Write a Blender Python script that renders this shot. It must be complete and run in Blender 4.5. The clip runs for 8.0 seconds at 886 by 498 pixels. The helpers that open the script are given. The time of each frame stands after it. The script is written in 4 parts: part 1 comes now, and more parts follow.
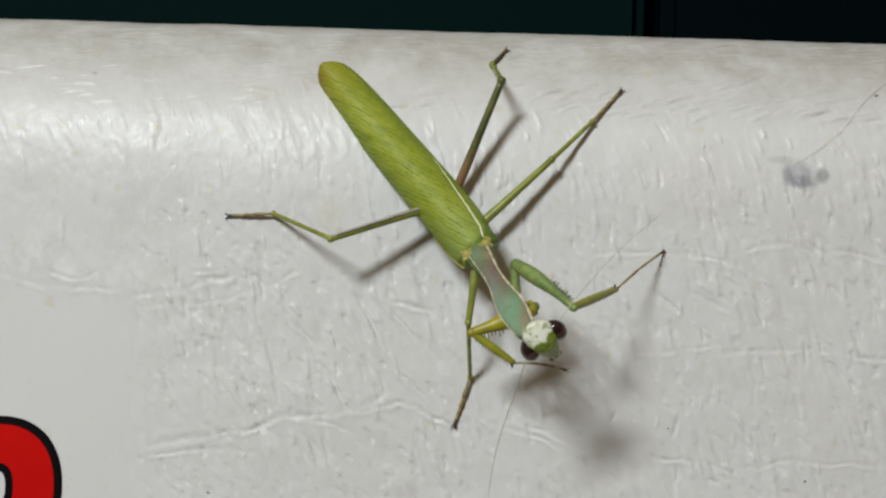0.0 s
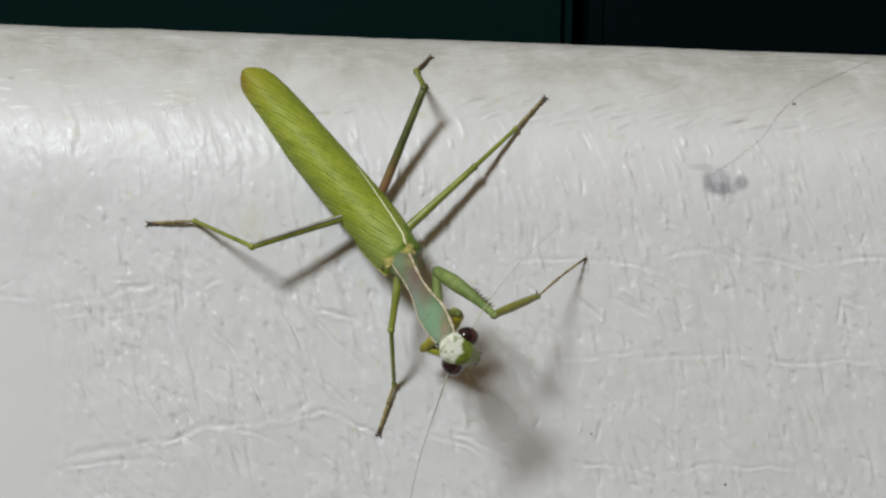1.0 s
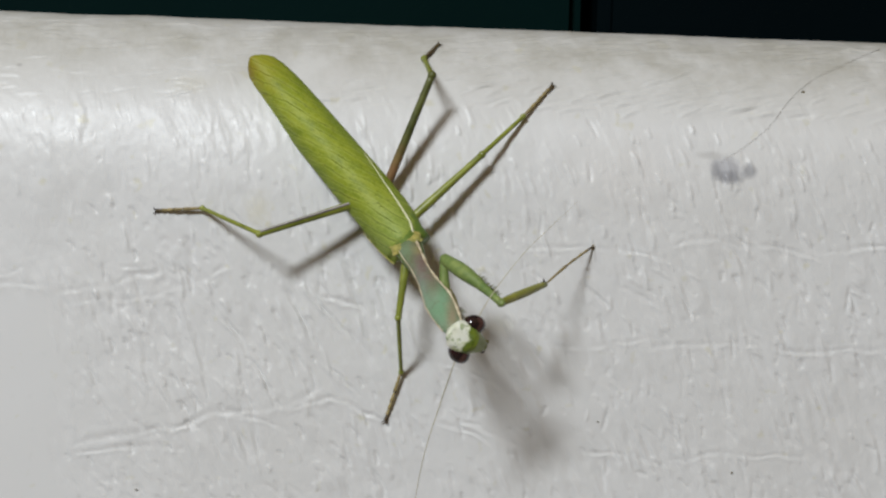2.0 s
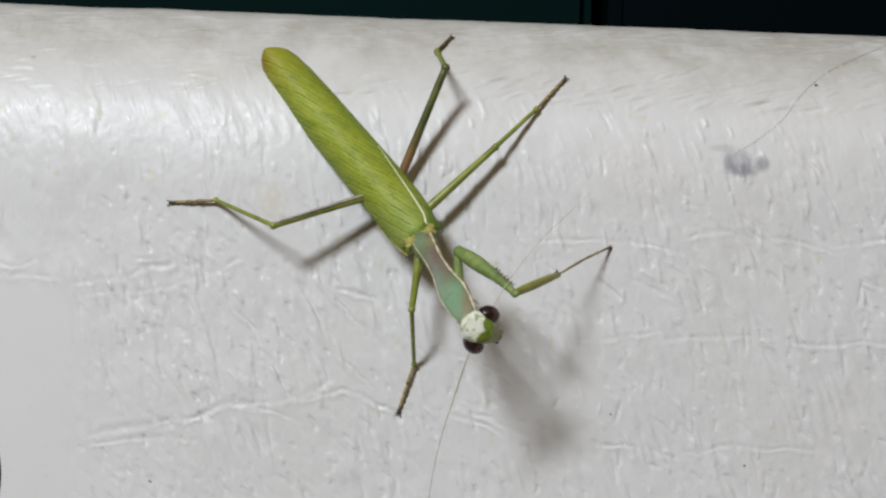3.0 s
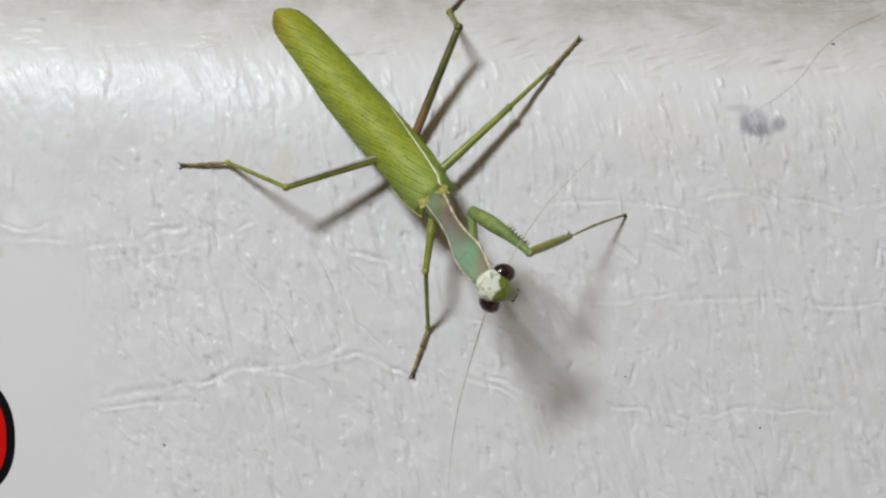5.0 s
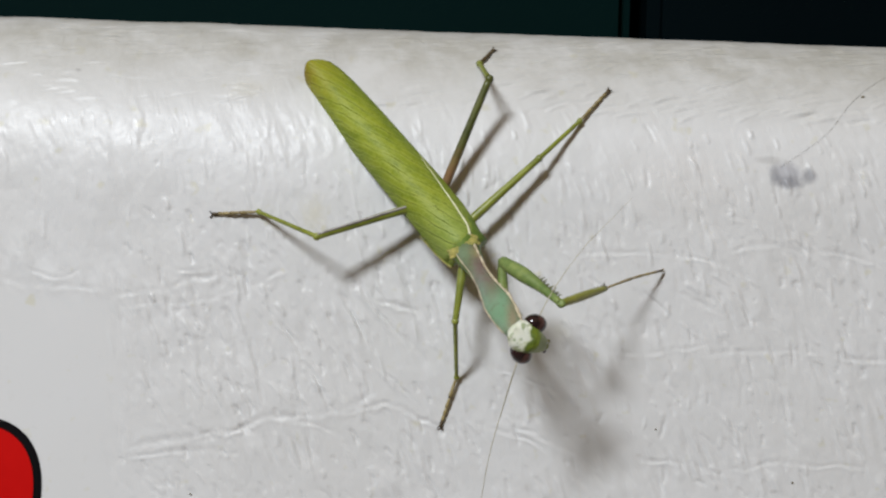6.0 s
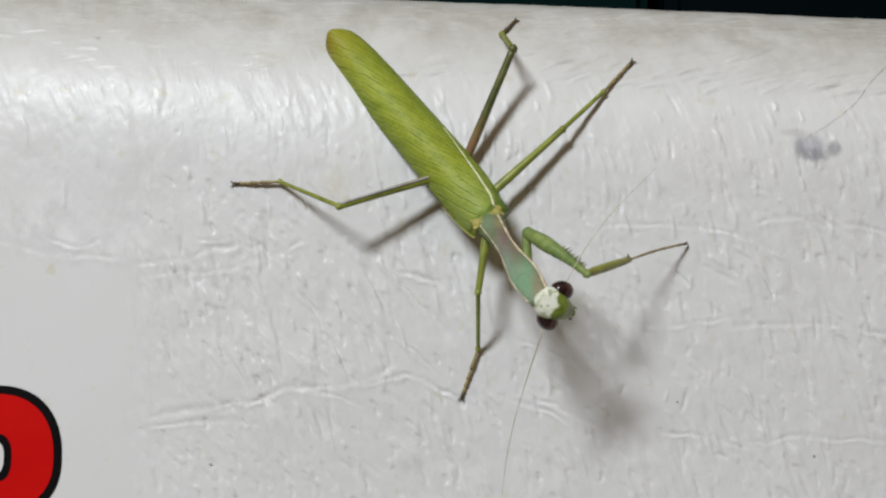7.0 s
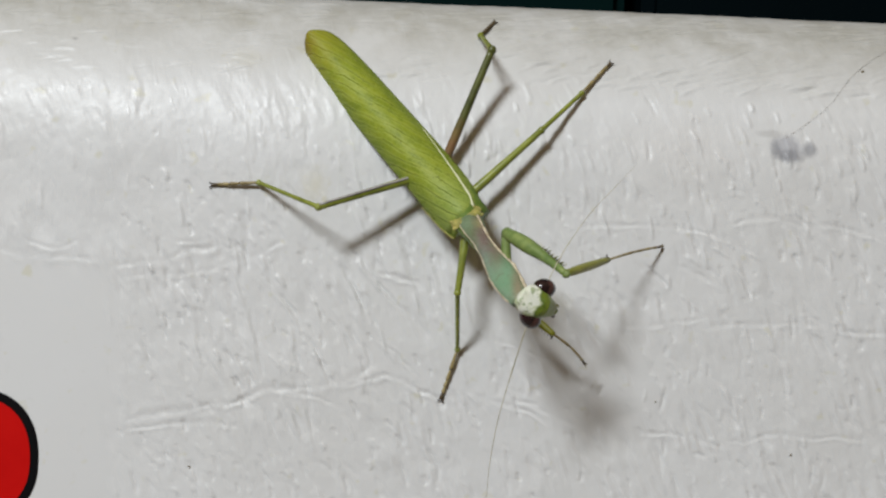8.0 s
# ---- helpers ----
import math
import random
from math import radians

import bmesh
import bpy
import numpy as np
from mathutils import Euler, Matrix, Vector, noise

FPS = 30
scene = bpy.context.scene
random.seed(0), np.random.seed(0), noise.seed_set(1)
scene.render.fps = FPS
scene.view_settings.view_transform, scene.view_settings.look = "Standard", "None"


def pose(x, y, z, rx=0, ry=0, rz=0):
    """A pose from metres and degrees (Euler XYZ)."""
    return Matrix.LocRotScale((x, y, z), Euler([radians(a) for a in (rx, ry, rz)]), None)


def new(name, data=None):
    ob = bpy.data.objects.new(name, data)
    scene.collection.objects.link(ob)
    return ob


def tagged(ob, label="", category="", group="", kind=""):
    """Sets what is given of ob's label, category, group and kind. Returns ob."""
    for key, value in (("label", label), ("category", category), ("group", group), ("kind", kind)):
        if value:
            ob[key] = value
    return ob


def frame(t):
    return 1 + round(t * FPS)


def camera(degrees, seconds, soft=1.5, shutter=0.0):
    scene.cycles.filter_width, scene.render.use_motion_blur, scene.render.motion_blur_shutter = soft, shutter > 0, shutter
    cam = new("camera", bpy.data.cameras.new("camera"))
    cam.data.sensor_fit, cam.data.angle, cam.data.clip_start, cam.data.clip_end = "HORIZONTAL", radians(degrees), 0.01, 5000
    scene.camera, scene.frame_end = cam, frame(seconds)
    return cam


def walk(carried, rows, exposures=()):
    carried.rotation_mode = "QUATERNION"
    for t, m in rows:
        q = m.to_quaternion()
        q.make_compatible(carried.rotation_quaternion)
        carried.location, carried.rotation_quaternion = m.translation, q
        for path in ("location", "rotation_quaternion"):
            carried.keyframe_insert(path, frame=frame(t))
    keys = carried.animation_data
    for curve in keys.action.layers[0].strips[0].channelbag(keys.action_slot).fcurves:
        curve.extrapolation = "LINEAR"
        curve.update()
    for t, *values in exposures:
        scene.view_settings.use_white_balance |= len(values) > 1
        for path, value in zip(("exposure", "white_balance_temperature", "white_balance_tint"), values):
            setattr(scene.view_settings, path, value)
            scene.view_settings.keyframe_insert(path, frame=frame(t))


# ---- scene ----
# A green praying mantis, head down, on the rounded upper edge of an upright white vinyl pad.
# Plan: x to the right along the pad, y into its depth (pad face at y = 0), z up.
from itertools import product

Z0 = 0.9          # height of the mantis above the floor
MM = 0.001
LIFT = Vector((0, 0, Z0))

cam = camera(44.0, 8.0, soft=2.4)
PATH = [
    (0, pose(0.00208, -0.17337, Z0 + 0.00361, 89.625, -1.758, 0.792)),
    (0.1, pose(0.00236, -0.17323, Z0 + 0.00372, 90.884, -1.688, -0.184)),
    (0.2, pose(0.00265, -0.17309, Z0 + 0.00383, 91.744, -1.648, -0.662)),
    (0.3, pose(0.00293, -0.17295, Z0 + 0.00395, 92.008, -1.742, -0.945)),
    (0.4, pose(0.00321, -0.17281, Z0 + 0.00406, 92.017, -1.752, -1.072)),
    (0.5, pose(0.00350, -0.17267, Z0 + 0.00417, 91.704, -1.593, -1.032)),
    (0.6, pose(0.00389, -0.17276, Z0 + 0.00425, 90.112, -1.730, -0.686)),
    (0.7, pose(0.00427, -0.17286, Z0 + 0.00432, 89.890, -1.927, -0.301)),
    (0.8, pose(0.00466, -0.17295, Z0 + 0.00440, 89.909, -1.814, -0.724)),
    (0.9, pose(0.00505, -0.17305, Z0 + 0.00447, 89.699, -1.707, -1.388)),
    (1, pose(0.00544, -0.17314, Z0 + 0.00454, 89.802, -1.600, -2.071)),
    (1.1, pose(0.00583, -0.17330, Z0 + 0.00464, 90.220, -1.546, -2.819)),
    (1.2, pose(0.00622, -0.17345, Z0 + 0.00474, 90.763, -1.325, -3.340)),
    (1.3, pose(0.00662, -0.17361, Z0 + 0.00483, 91.209, -1.393, -3.347)),
    (1.4, pose(0.00701, -0.17377, Z0 + 0.00493, 91.763, -1.174, -3.994)),
    (1.5, pose(0.00741, -0.17392, Z0 + 0.00502, 91.987, -1.187, -3.901)),
    (1.6, pose(0.00705, -0.17377, Z0 + 0.00493, 91.928, -1.402, -3.269)),
    (1.7, pose(0.00669, -0.17361, Z0 + 0.00483, 91.702, -1.457, -2.606)),
    (1.8, pose(0.00633, -0.17345, Z0 + 0.00474, 91.036, -1.588, -1.914)),
    (1.9, pose(0.00598, -0.17330, Z0 + 0.00464, 90.084, -1.660, -1.723)),
    (2, pose(0.00562, -0.17314, Z0 + 0.00455, 89.152, -1.738, -1.632)),
    (2.1, pose(0.00535, -0.17336, Z0 + 0.00444, 88.543, -1.872, -1.101)),
    (2.2, pose(0.00509, -0.17358, Z0 + 0.00434, 87.919, -2.005, -0.953)),
    (3.3, pose(0.00403, -0.17326, Z0 + 0.00294, 89.434, -1.784, -1.520)),
    (3.4, pose(0.00393, -0.17324, Z0 + 0.00281, 89.458, -1.753, -1.423)),
    (3.5, pose(0.00383, -0.17321, Z0 + 0.00268, 89.626, -1.750, -1.295)),
    (3.6, pose(0.00357, -0.17313, Z0 + 0.00252, 89.705, -1.795, -1.429)),
    (3.7, pose(0.00330, -0.17305, Z0 + 0.00236, 89.790, -1.728, -1.578)),
    (3.8, pose(0.00303, -0.17297, Z0 + 0.00221, 89.707, -1.835, -1.144)),
    (3.9, pose(0.00276, -0.17289, Z0 + 0.00205, 89.416, -1.928, -0.488)),
    (4, pose(0.00249, -0.17282, Z0 + 0.00189, 89.505, -1.907, -0.115)),
    (4.1, pose(0.00250, -0.17270, Z0 + 0.00177, 89.167, -1.931, 0.134)),
    (4.2, pose(0.00251, -0.17258, Z0 + 0.00164, 89.005, -1.806, -0.325)),
    (5.3, pose(0.00323, -0.17218, Z0 + 0.00078, 87.776, -1.481, -1.333)),
    (5.4, pose(0.00303, -0.17213, Z0 + 0.00083, 88.116, -1.435, -1.425)),
    (5.5, pose(0.00284, -0.17208, Z0 + 0.00088, 88.395, -1.571, -0.835)),
    (5.6, pose(0.00256, -0.17209, Z0 + 0.00089, 88.894, -1.483, -0.766)),
    (5.7, pose(0.00228, -0.17211, Z0 + 0.00091, 89.491, -1.555, -1.082)),
    (5.8, pose(0.00200, -0.17212, Z0 + 0.00092, 90.132, -1.580, -0.931)),
    (5.9, pose(0.00172, -0.17214, Z0 + 0.00093, 90.292, -1.760, -0.356)),
    (6, pose(0.00144, -0.17215, Z0 + 0.00095, 90.491, -1.941, -0.144)),
    (6.1, pose(0.00115, -0.17211, Z0 + 0.00076, 90.433, -1.943, 0.045)),
    (6.2, pose(0.00086, -0.17206, Z0 + 0.00057, 90.250, -1.966, -0.041)),
    (6.3, pose(0.00058, -0.17201, Z0 + 0.00038, 89.997, -1.937, -0.122)),
    (6.4, pose(0.00029, -0.17197, Z0 + 0.00019, 90.015, -2.076, -0.176)),
    (6.5, pose(0.00000, -0.17192, Z0 + 0.00000, 89.992, -2.120, 0.034)),
    (6.6, pose(-0.00034, -0.17180, Z0 + -0.00021, 89.762, -2.126, 0.190)),
    (6.7, pose(-0.00068, -0.17168, Z0 + -0.00043, 89.692, -2.177, -0.114)),
    (6.8, pose(-0.00102, -0.17156, Z0 + -0.00065, 89.547, -2.184, -0.287)),
    (6.9, pose(-0.00136, -0.17143, Z0 + -0.00086, 89.741, -2.208, -0.146)),
    (7, pose(-0.00171, -0.17131, Z0 + -0.00108, 89.619, -2.227, -0.074)),
    (7.1, pose(-0.00190, -0.17132, Z0 + -0.00119, 89.491, -2.219, -0.314)),
    (7.2, pose(-0.00209, -0.17132, Z0 + -0.00131, 89.374, -2.330, 0.096)),
    (7.3, pose(-0.00228, -0.17132, Z0 + -0.00142, 89.006, -2.499, 1.030)),
    (7.4, pose(-0.00248, -0.17132, Z0 + -0.00154, 88.814, -2.655, 1.166)),
    (7.5, pose(-0.00267, -0.17133, Z0 + -0.00165, 88.800, -2.475, 0.826)),
    (7.6, pose(-0.00259, -0.17136, Z0 + -0.00166, 88.860, -2.455, 0.375)),
    (7.7, pose(-0.00251, -0.17140, Z0 + -0.00168, 89.012, -2.321, -0.232)),
    (7.8, pose(-0.00243, -0.17143, Z0 + -0.00169, 89.197, -2.322, -0.808)),
    (7.9, pose(-0.00235, -0.17147, Z0 + -0.00171, 89.406, -2.252, -1.051)),
    (8, pose(-0.00227, -0.17150, Z0 + -0.00172, 89.919, -2.159, -1.355)),
]
walk(cam, PATH, exposures=((0, -0.13, 6680, 5), (0.5, -0.13, 6590, 6), (2.0, -0.11, 6530, 7), (3.5, -0.02, 6460, 9), (6.5, -0.01, 6490, 8), (8, -0.07, 6560, 7)))

# ---- world, lamp ----
world = bpy.data.worlds.new("night")
world.use_nodes = True
world.node_tree.nodes["Background"].inputs[0].default_value = (1.0, 0.70, 0.40, 1)
world.node_tree.nodes["Background"].inputs[1].default_value = 0.26
scene.world = world

# one oblong lamp, above and to the left, hung aslant; no ceiling, the yard is open to the night
lamp = bpy.data.lights.new("work_lamp_light", "AREA")
lamp.shape, lamp.size, lamp.size_y = "RECTANGLE", 0.27, 0.13
lamp.energy, lamp.color = 11.35, (0.91, 0.950, 1.0)
lamp_ob = new("work_lamp_light", lamp)
lamp_at, lamp_lean = Vector((-0.400, -0.854, 0.582)), radians(24)
back = lamp_at.normalized()
long_way = Vector((math.cos(lamp_lean), 0, math.sin(lamp_lean)))
long_way = (long_way - back * long_way.dot(back)).normalized()
lamp_ob.matrix_world = Matrix.Translation(lamp_at + LIFT) @ Matrix((long_way, back.cross(long_way), back)).transposed().to_4x4()


# ---- material helpers ----
def material(name, color, rough=0.5, spec=0.5, metal=0.0):
    m = bpy.data.materials.new(name)
    m.use_nodes = True
    b = m.node_tree.nodes["Principled BSDF"]
    b.inputs["Base Color"].default_value = (*color, 1)
    b.inputs["Roughness"].default_value = rough
    b.inputs["Specular IOR Level"].default_value = spec
    b.inputs["Metallic"].default_value = metal
    return m, m.node_tree.nodes, m.node_tree.links, b


def coords(nodes, links, scale=(1, 1, 1), turn=(0, 0, 0)):
    tc = nodes.new("ShaderNodeTexCoord")
    mp = nodes.new("ShaderNodeMapping")
    mp.inputs["Scale"].default_value = scale
    mp.inputs["Rotation"].default_value = [radians(a) for a in turn]
    links.new(tc.outputs["Object"], mp.inputs["Vector"])
    return mp.outputs["Vector"]


def noise_node(nodes, links, vec, scale, detail=4, rough=0.55):
    n = nodes.new("ShaderNodeTexNoise")
    n.inputs["Scale"].default_value = scale
    n.inputs["Detail"].default_value = detail
    n.inputs["Roughness"].default_value = rough
    links.new(vec, n.inputs["Vector"])
    return n.outputs["Fac"]


def ramp(nodes, links, fac, stops):
    r = nodes.new("ShaderNodeValToRGB")
    e = r.color_ramp.elements
    while len(e) < len(stops):
        e.new(0.5)
    for k, (p, c) in enumerate(stops):
        e[k].position, e[k].color = p, (*c, 1) if len(c) == 3 else c
    links.new(fac, r.inputs["Fac"])
    return r.outputs["Color"]


def mix(nodes, links, fac, a, b, mode="MIX"):
    n = nodes.new("ShaderNodeMix")
    n.data_type, n.blend_type = "RGBA", mode
    for sock, v in ((n.inputs[0], fac), (n.inputs[6], a), (n.inputs[7], b)):
        if isinstance(v, bpy.types.NodeSocket):
            links.new(v, sock)
        elif isinstance(v, float):
            sock.default_value = v
        else:
            sock.default_value = (*v, 1)
    return n.outputs[2]


def bump(nodes, links, b, height, strength, dist):
    n = nodes.new("ShaderNodeBump")
    n.inputs["Strength"].default_value = strength
    n.inputs["Distance"].default_value = dist
    links.new(height, n.inputs["Height"])
    links.new(n.outputs["Normal"], b.inputs["Normal"])
    return n


def math_node(nodes, links, op, a, b=None, c=None):
    n = nodes.new("ShaderNodeMath")
    n.operation = op
    for sock, v in zip(n.inputs, (a, b, c)):
        if isinstance(v, bpy.types.NodeSocket):
            links.new(v, sock)
        elif v is not None:
            sock.default_value = v
    return n.outputs[0]


def spot(nodes, links, vec, place, size, soft, rag=1.1):
    """1 inside a round stain of that size at place, with a ragged edge, 0 outside."""
    d = nodes.new("ShaderNodeVectorMath")
    d.operation = "SUBTRACT"
    links.new(vec, d.inputs[0])
    d.inputs[1].default_value = place
    s = nodes.new("ShaderNodeVectorMath")
    s.operation = "MULTIPLY"
    links.new(d.outputs[0], s.inputs[0])
    s.inputs[1].default_value = (1 / size[0], 0, 1 / size[1])
    ln = nodes.new("ShaderNodeVectorMath")
    ln.operation = "LENGTH"
    links.new(s.outputs[0], ln.inputs[0])
    wob = noise_node(nodes, links, vec, 900, 4, 0.6)
    r = math_node(nodes, links, "ADD", ln.outputs["Value"], math_node(nodes, links, "MULTIPLY", wob, rag))
    mr = nodes.new("ShaderNodeMapRange")
    mr.interpolation_type = "SMOOTHSTEP"
    links.new(r, mr.inputs["Value"])
    edge = 0.5 + 0.5 * rag
    mr.inputs["From Min"].default_value, mr.inputs["From Max"].default_value = edge + soft, edge - soft
    return mr.outputs["Result"]


# ---- materials ----
def vinyl_material():
    m, n, l, b = material("white_vinyl", (0.74, 0.73, 0.72), 0.44, 0.22)
    v = coords(n, l)
    broad = noise_node(n, l, v, 28, 3)
    fine = noise_node(n, l, v, 420, 5, 0.65)
    col = mix(n, l, ramp(n, l, broad, [(0.35, (0, 0, 0)), (0.75, (1, 1, 1))]), (0.75, 0.75, 0.755), (0.73, 0.725, 0.72))
    grime = ramp(n, l, fine, [(0.60, (0, 0, 0)), (0.80, (0.22, 0.22, 0.22))])
    col = mix(n, l, grime, col, (0.55, 0.53, 0.48))
    # small yellowish flecks
    fleck = ramp(n, l, noise_node(n, l, v, 330, 2, 0.5), [(0.66, (0, 0, 0)), (0.76, (0.5, 0.5, 0.5))])
    col = mix(n, l, fleck, col, (0.64, 0.61, 0.44))
    # dust and grime on the rounded top, overlaid with painted shade to dim it
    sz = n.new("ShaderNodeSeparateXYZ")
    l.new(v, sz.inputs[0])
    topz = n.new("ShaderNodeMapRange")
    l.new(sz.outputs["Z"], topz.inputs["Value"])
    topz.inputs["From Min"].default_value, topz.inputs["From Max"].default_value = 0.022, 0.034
    dust_shade = ramp(n, l, noise_node(n, l, v, 130, 6, 0.65), [(0.34, (0.42, 0.42, 0.42)), (0.66, (0.95, 0.95, 0.95))])
    col = mix(n, l, math_node(n, l, "MULTIPLY", topz.outputs["Result"], dust_shade), col, (0.46, 0.445, 0.40))
    # yellowed patches and specks
    for place, size, soft, tint, amount in (
            ((-0.01863, 0.00000, 0.00718), (0.0032, 0.0044), 0.5, (0.66, 0.62, 0.46), 0.40),
            ((0.02030, 0.00000, -0.00982), (0.0036, 0.0026), 0.5, (0.68, 0.66, 0.55), 0.3),
            ((-0.03046, 0.00376, 0.02721), (0.0050, 0.0026), 0.5, (0.60, 0.57, 0.47), 0.35),
            ((-0.00700, 0.00466, 0.02895), (0.0026, 0.0052), 0.5, (0.60, 0.58, 0.56), 0.35),
            ((0.03984, 0.00028, 0.01486), (0.0140, 0.0100), 0.5, (0.74, 0.68, 0.63), 0.15),
            ((0.05505, 0.00000, -0.03388), (0.0012, 0.0006), 0.4, (0.40, 0.38, 0.36), 0.5),
            ((-0.05810, 0.00490, 0.02938), (0.0008, 0.0005), 0.4, (0.35, 0.34, 0.33), 0.5),
            ((-0.04435, 0.00843, 0.03424), (0.0012, 0.0014), 0.5, (0.50, 0.48, 0.46), 0.4)):
        f = math_node(n, l, "MULTIPLY", spot(n, l, v, place, size, soft), amount)
        col = mix(n, l, f, col, tint)
    # smooth-edged grey scuff, darkest along its lower rim, with a dot beside it
    for place, size, soft, tint, amount in (
            ((0.05550, 0, 0.01590), (0.0046, 0.0037), 0.22, (0.48, 0.48, 0.51), 0.85),
            ((0.05610, 0, 0.01470), (0.0036, 0.0020), 0.30, (0.27, 0.27, 0.29), 0.70),
            ((0.05370, 0, 0.01570), (0.0014, 0.0026), 0.30, (0.32, 0.32, 0.34), 0.60),
            ((0.05915, 0, 0.01590), (0.0021, 0.0022), 0.30, (0.34, 0.34, 0.36), 0.80),
            ((0.05300, 0, 0.01820), (0.0040, 0.0012), 0.30, (0.46, 0.45, 0.44), 0.50)):
        f = math_node(n, l, "MULTIPLY", spot(n, l, v, place, size, soft, 0.45), amount)
        col = mix(n, l, f, col, tint)
    l.new(col, b.inputs["Base Color"])
    rough = ramp(n, l, fine, [(0.3, (0.31, 0.31, 0.31)), (0.7, (0.43, 0.43, 0.43))])
    # leathery crinkles: short broken valleys, longer upright than across
    sep = n.new("ShaderNodeSeparateXYZ")
    l.new(v, sep.inputs[0])

    def step(sock, lo, hi):
        mr = n.new("ShaderNodeMapRange")
        mr.interpolation_type = "SMOOTHSTEP"
        l.new(sock, mr.inputs["Value"])
        mr.inputs["From Min"].default_value, mr.inputs["From Max"].default_value = lo, hi
        return mr.outputs["Result"]

    skin = math_node(n, l, "MAXIMUM", step(sep.outputs["X"], -0.0495, -0.0465), step(sep.outputs["Z"], -0.0080, -0.0050))
    wob = n.new("ShaderNodeTexNoise")
    wob.inputs["Scale"].default_value = 260
    l.new(v, wob.inputs["Vector"])
    wv = n.new("ShaderNodeVectorMath")
    wv.operation = "MULTIPLY_ADD"
    l.new(wob.outputs["Color"], wv.inputs[0])
    wv.inputs[1].default_value = (0.0004, 0.0, 0.0004)
    l.new(v, wv.inputs[2])

    def leaning(vec, scale, turn):
        """Coordinates turned first, then stretched."""
        mp = n.new("ShaderNodeMapping")
        mp.inputs["Rotation"].default_value = (0, radians(turn), 0)
        l.new(vec, mp.inputs["Vector"])
        mq = n.new("ShaderNodeMapping")
        mq.inputs["Scale"].default_value = scale
        l.new(mp.outputs["Vector"], mq.inputs["Vector"])
        return mq.outputs["Vector"]

    def dashes(scale, turn, lo, hi, shift):
        """Separate short dents, each in a cell of its own."""
        vo = n.new("ShaderNodeTexVoronoi")
        vo.feature = "F1"
        vo.inputs["Scale"].default_value = 1
        vo.inputs["Randomness"].default_value = 1
        l.new(leaning(wv.outputs[0], scale, turn), vo.inputs["Vector"])
        body = step(vo.outputs["Distance"], 0.46, 0.10)
        some = n.new("ShaderNodeSeparateColor")
        l.new(vo.outputs["Color"], some.inputs[0])
        pick = step(some.outputs[0], 0.45, 0.95)
        gate = step(noise_node(n, l, v, shift, 3), lo, hi)
        return math_node(n, l, "MULTIPLY", math_node(n, l, "MULTIPLY", body, pick), gate)

    def streaks(scale, turn, lo, hi, where, g0, g1):
        """Straight raised dashes of uneven length, in patches."""
        line = step(noise_node(n, l, leaning(wv.outputs[0], scale, turn), 1.0, 1, 0.4), lo, hi)
        return math_node(n, l, "MULTIPLY", line, step(noise_node(n, l, v, where, 3), g0, g1))

    parts = (
        (streaks((900, 10, 330), 14, 0.56, 0.74, 120, 0.38, 0.56), 0.35),
        (dashes((1050, 10, 430), 17, 0.40, 0.56, 120), -0.15),
        (noise_node(n, l, v, 620, 3, 0.5), 0.50),
        (noise_node(n, l, v, 1500, 4, 0.6), 0.30))
    # raised dashes are rubbed shiny
    shine = math_node(n, l, "MULTIPLY", parts[0][0], skin)
    l.new(mix(n, l, shine, rough, (0.29, 0.29, 0.29)), b.inputs["Roughness"])
    h = 0.0
    for sock, amount in parts:
        h = math_node(n, l, "ADD", math_node(n, l, "MULTIPLY", sock, amount), h)
    bump(n, l, b, math_node(n, l, "MULTIPLY", h, math_node(n, l, "MAXIMUM", skin, 0.07)), 0.40, 0.00018)
    return m


WING_ROOT, WING_TIP = Vector((4.62, -10.60, 2.90)), Vector((-20.79, 2.51, 31.60))


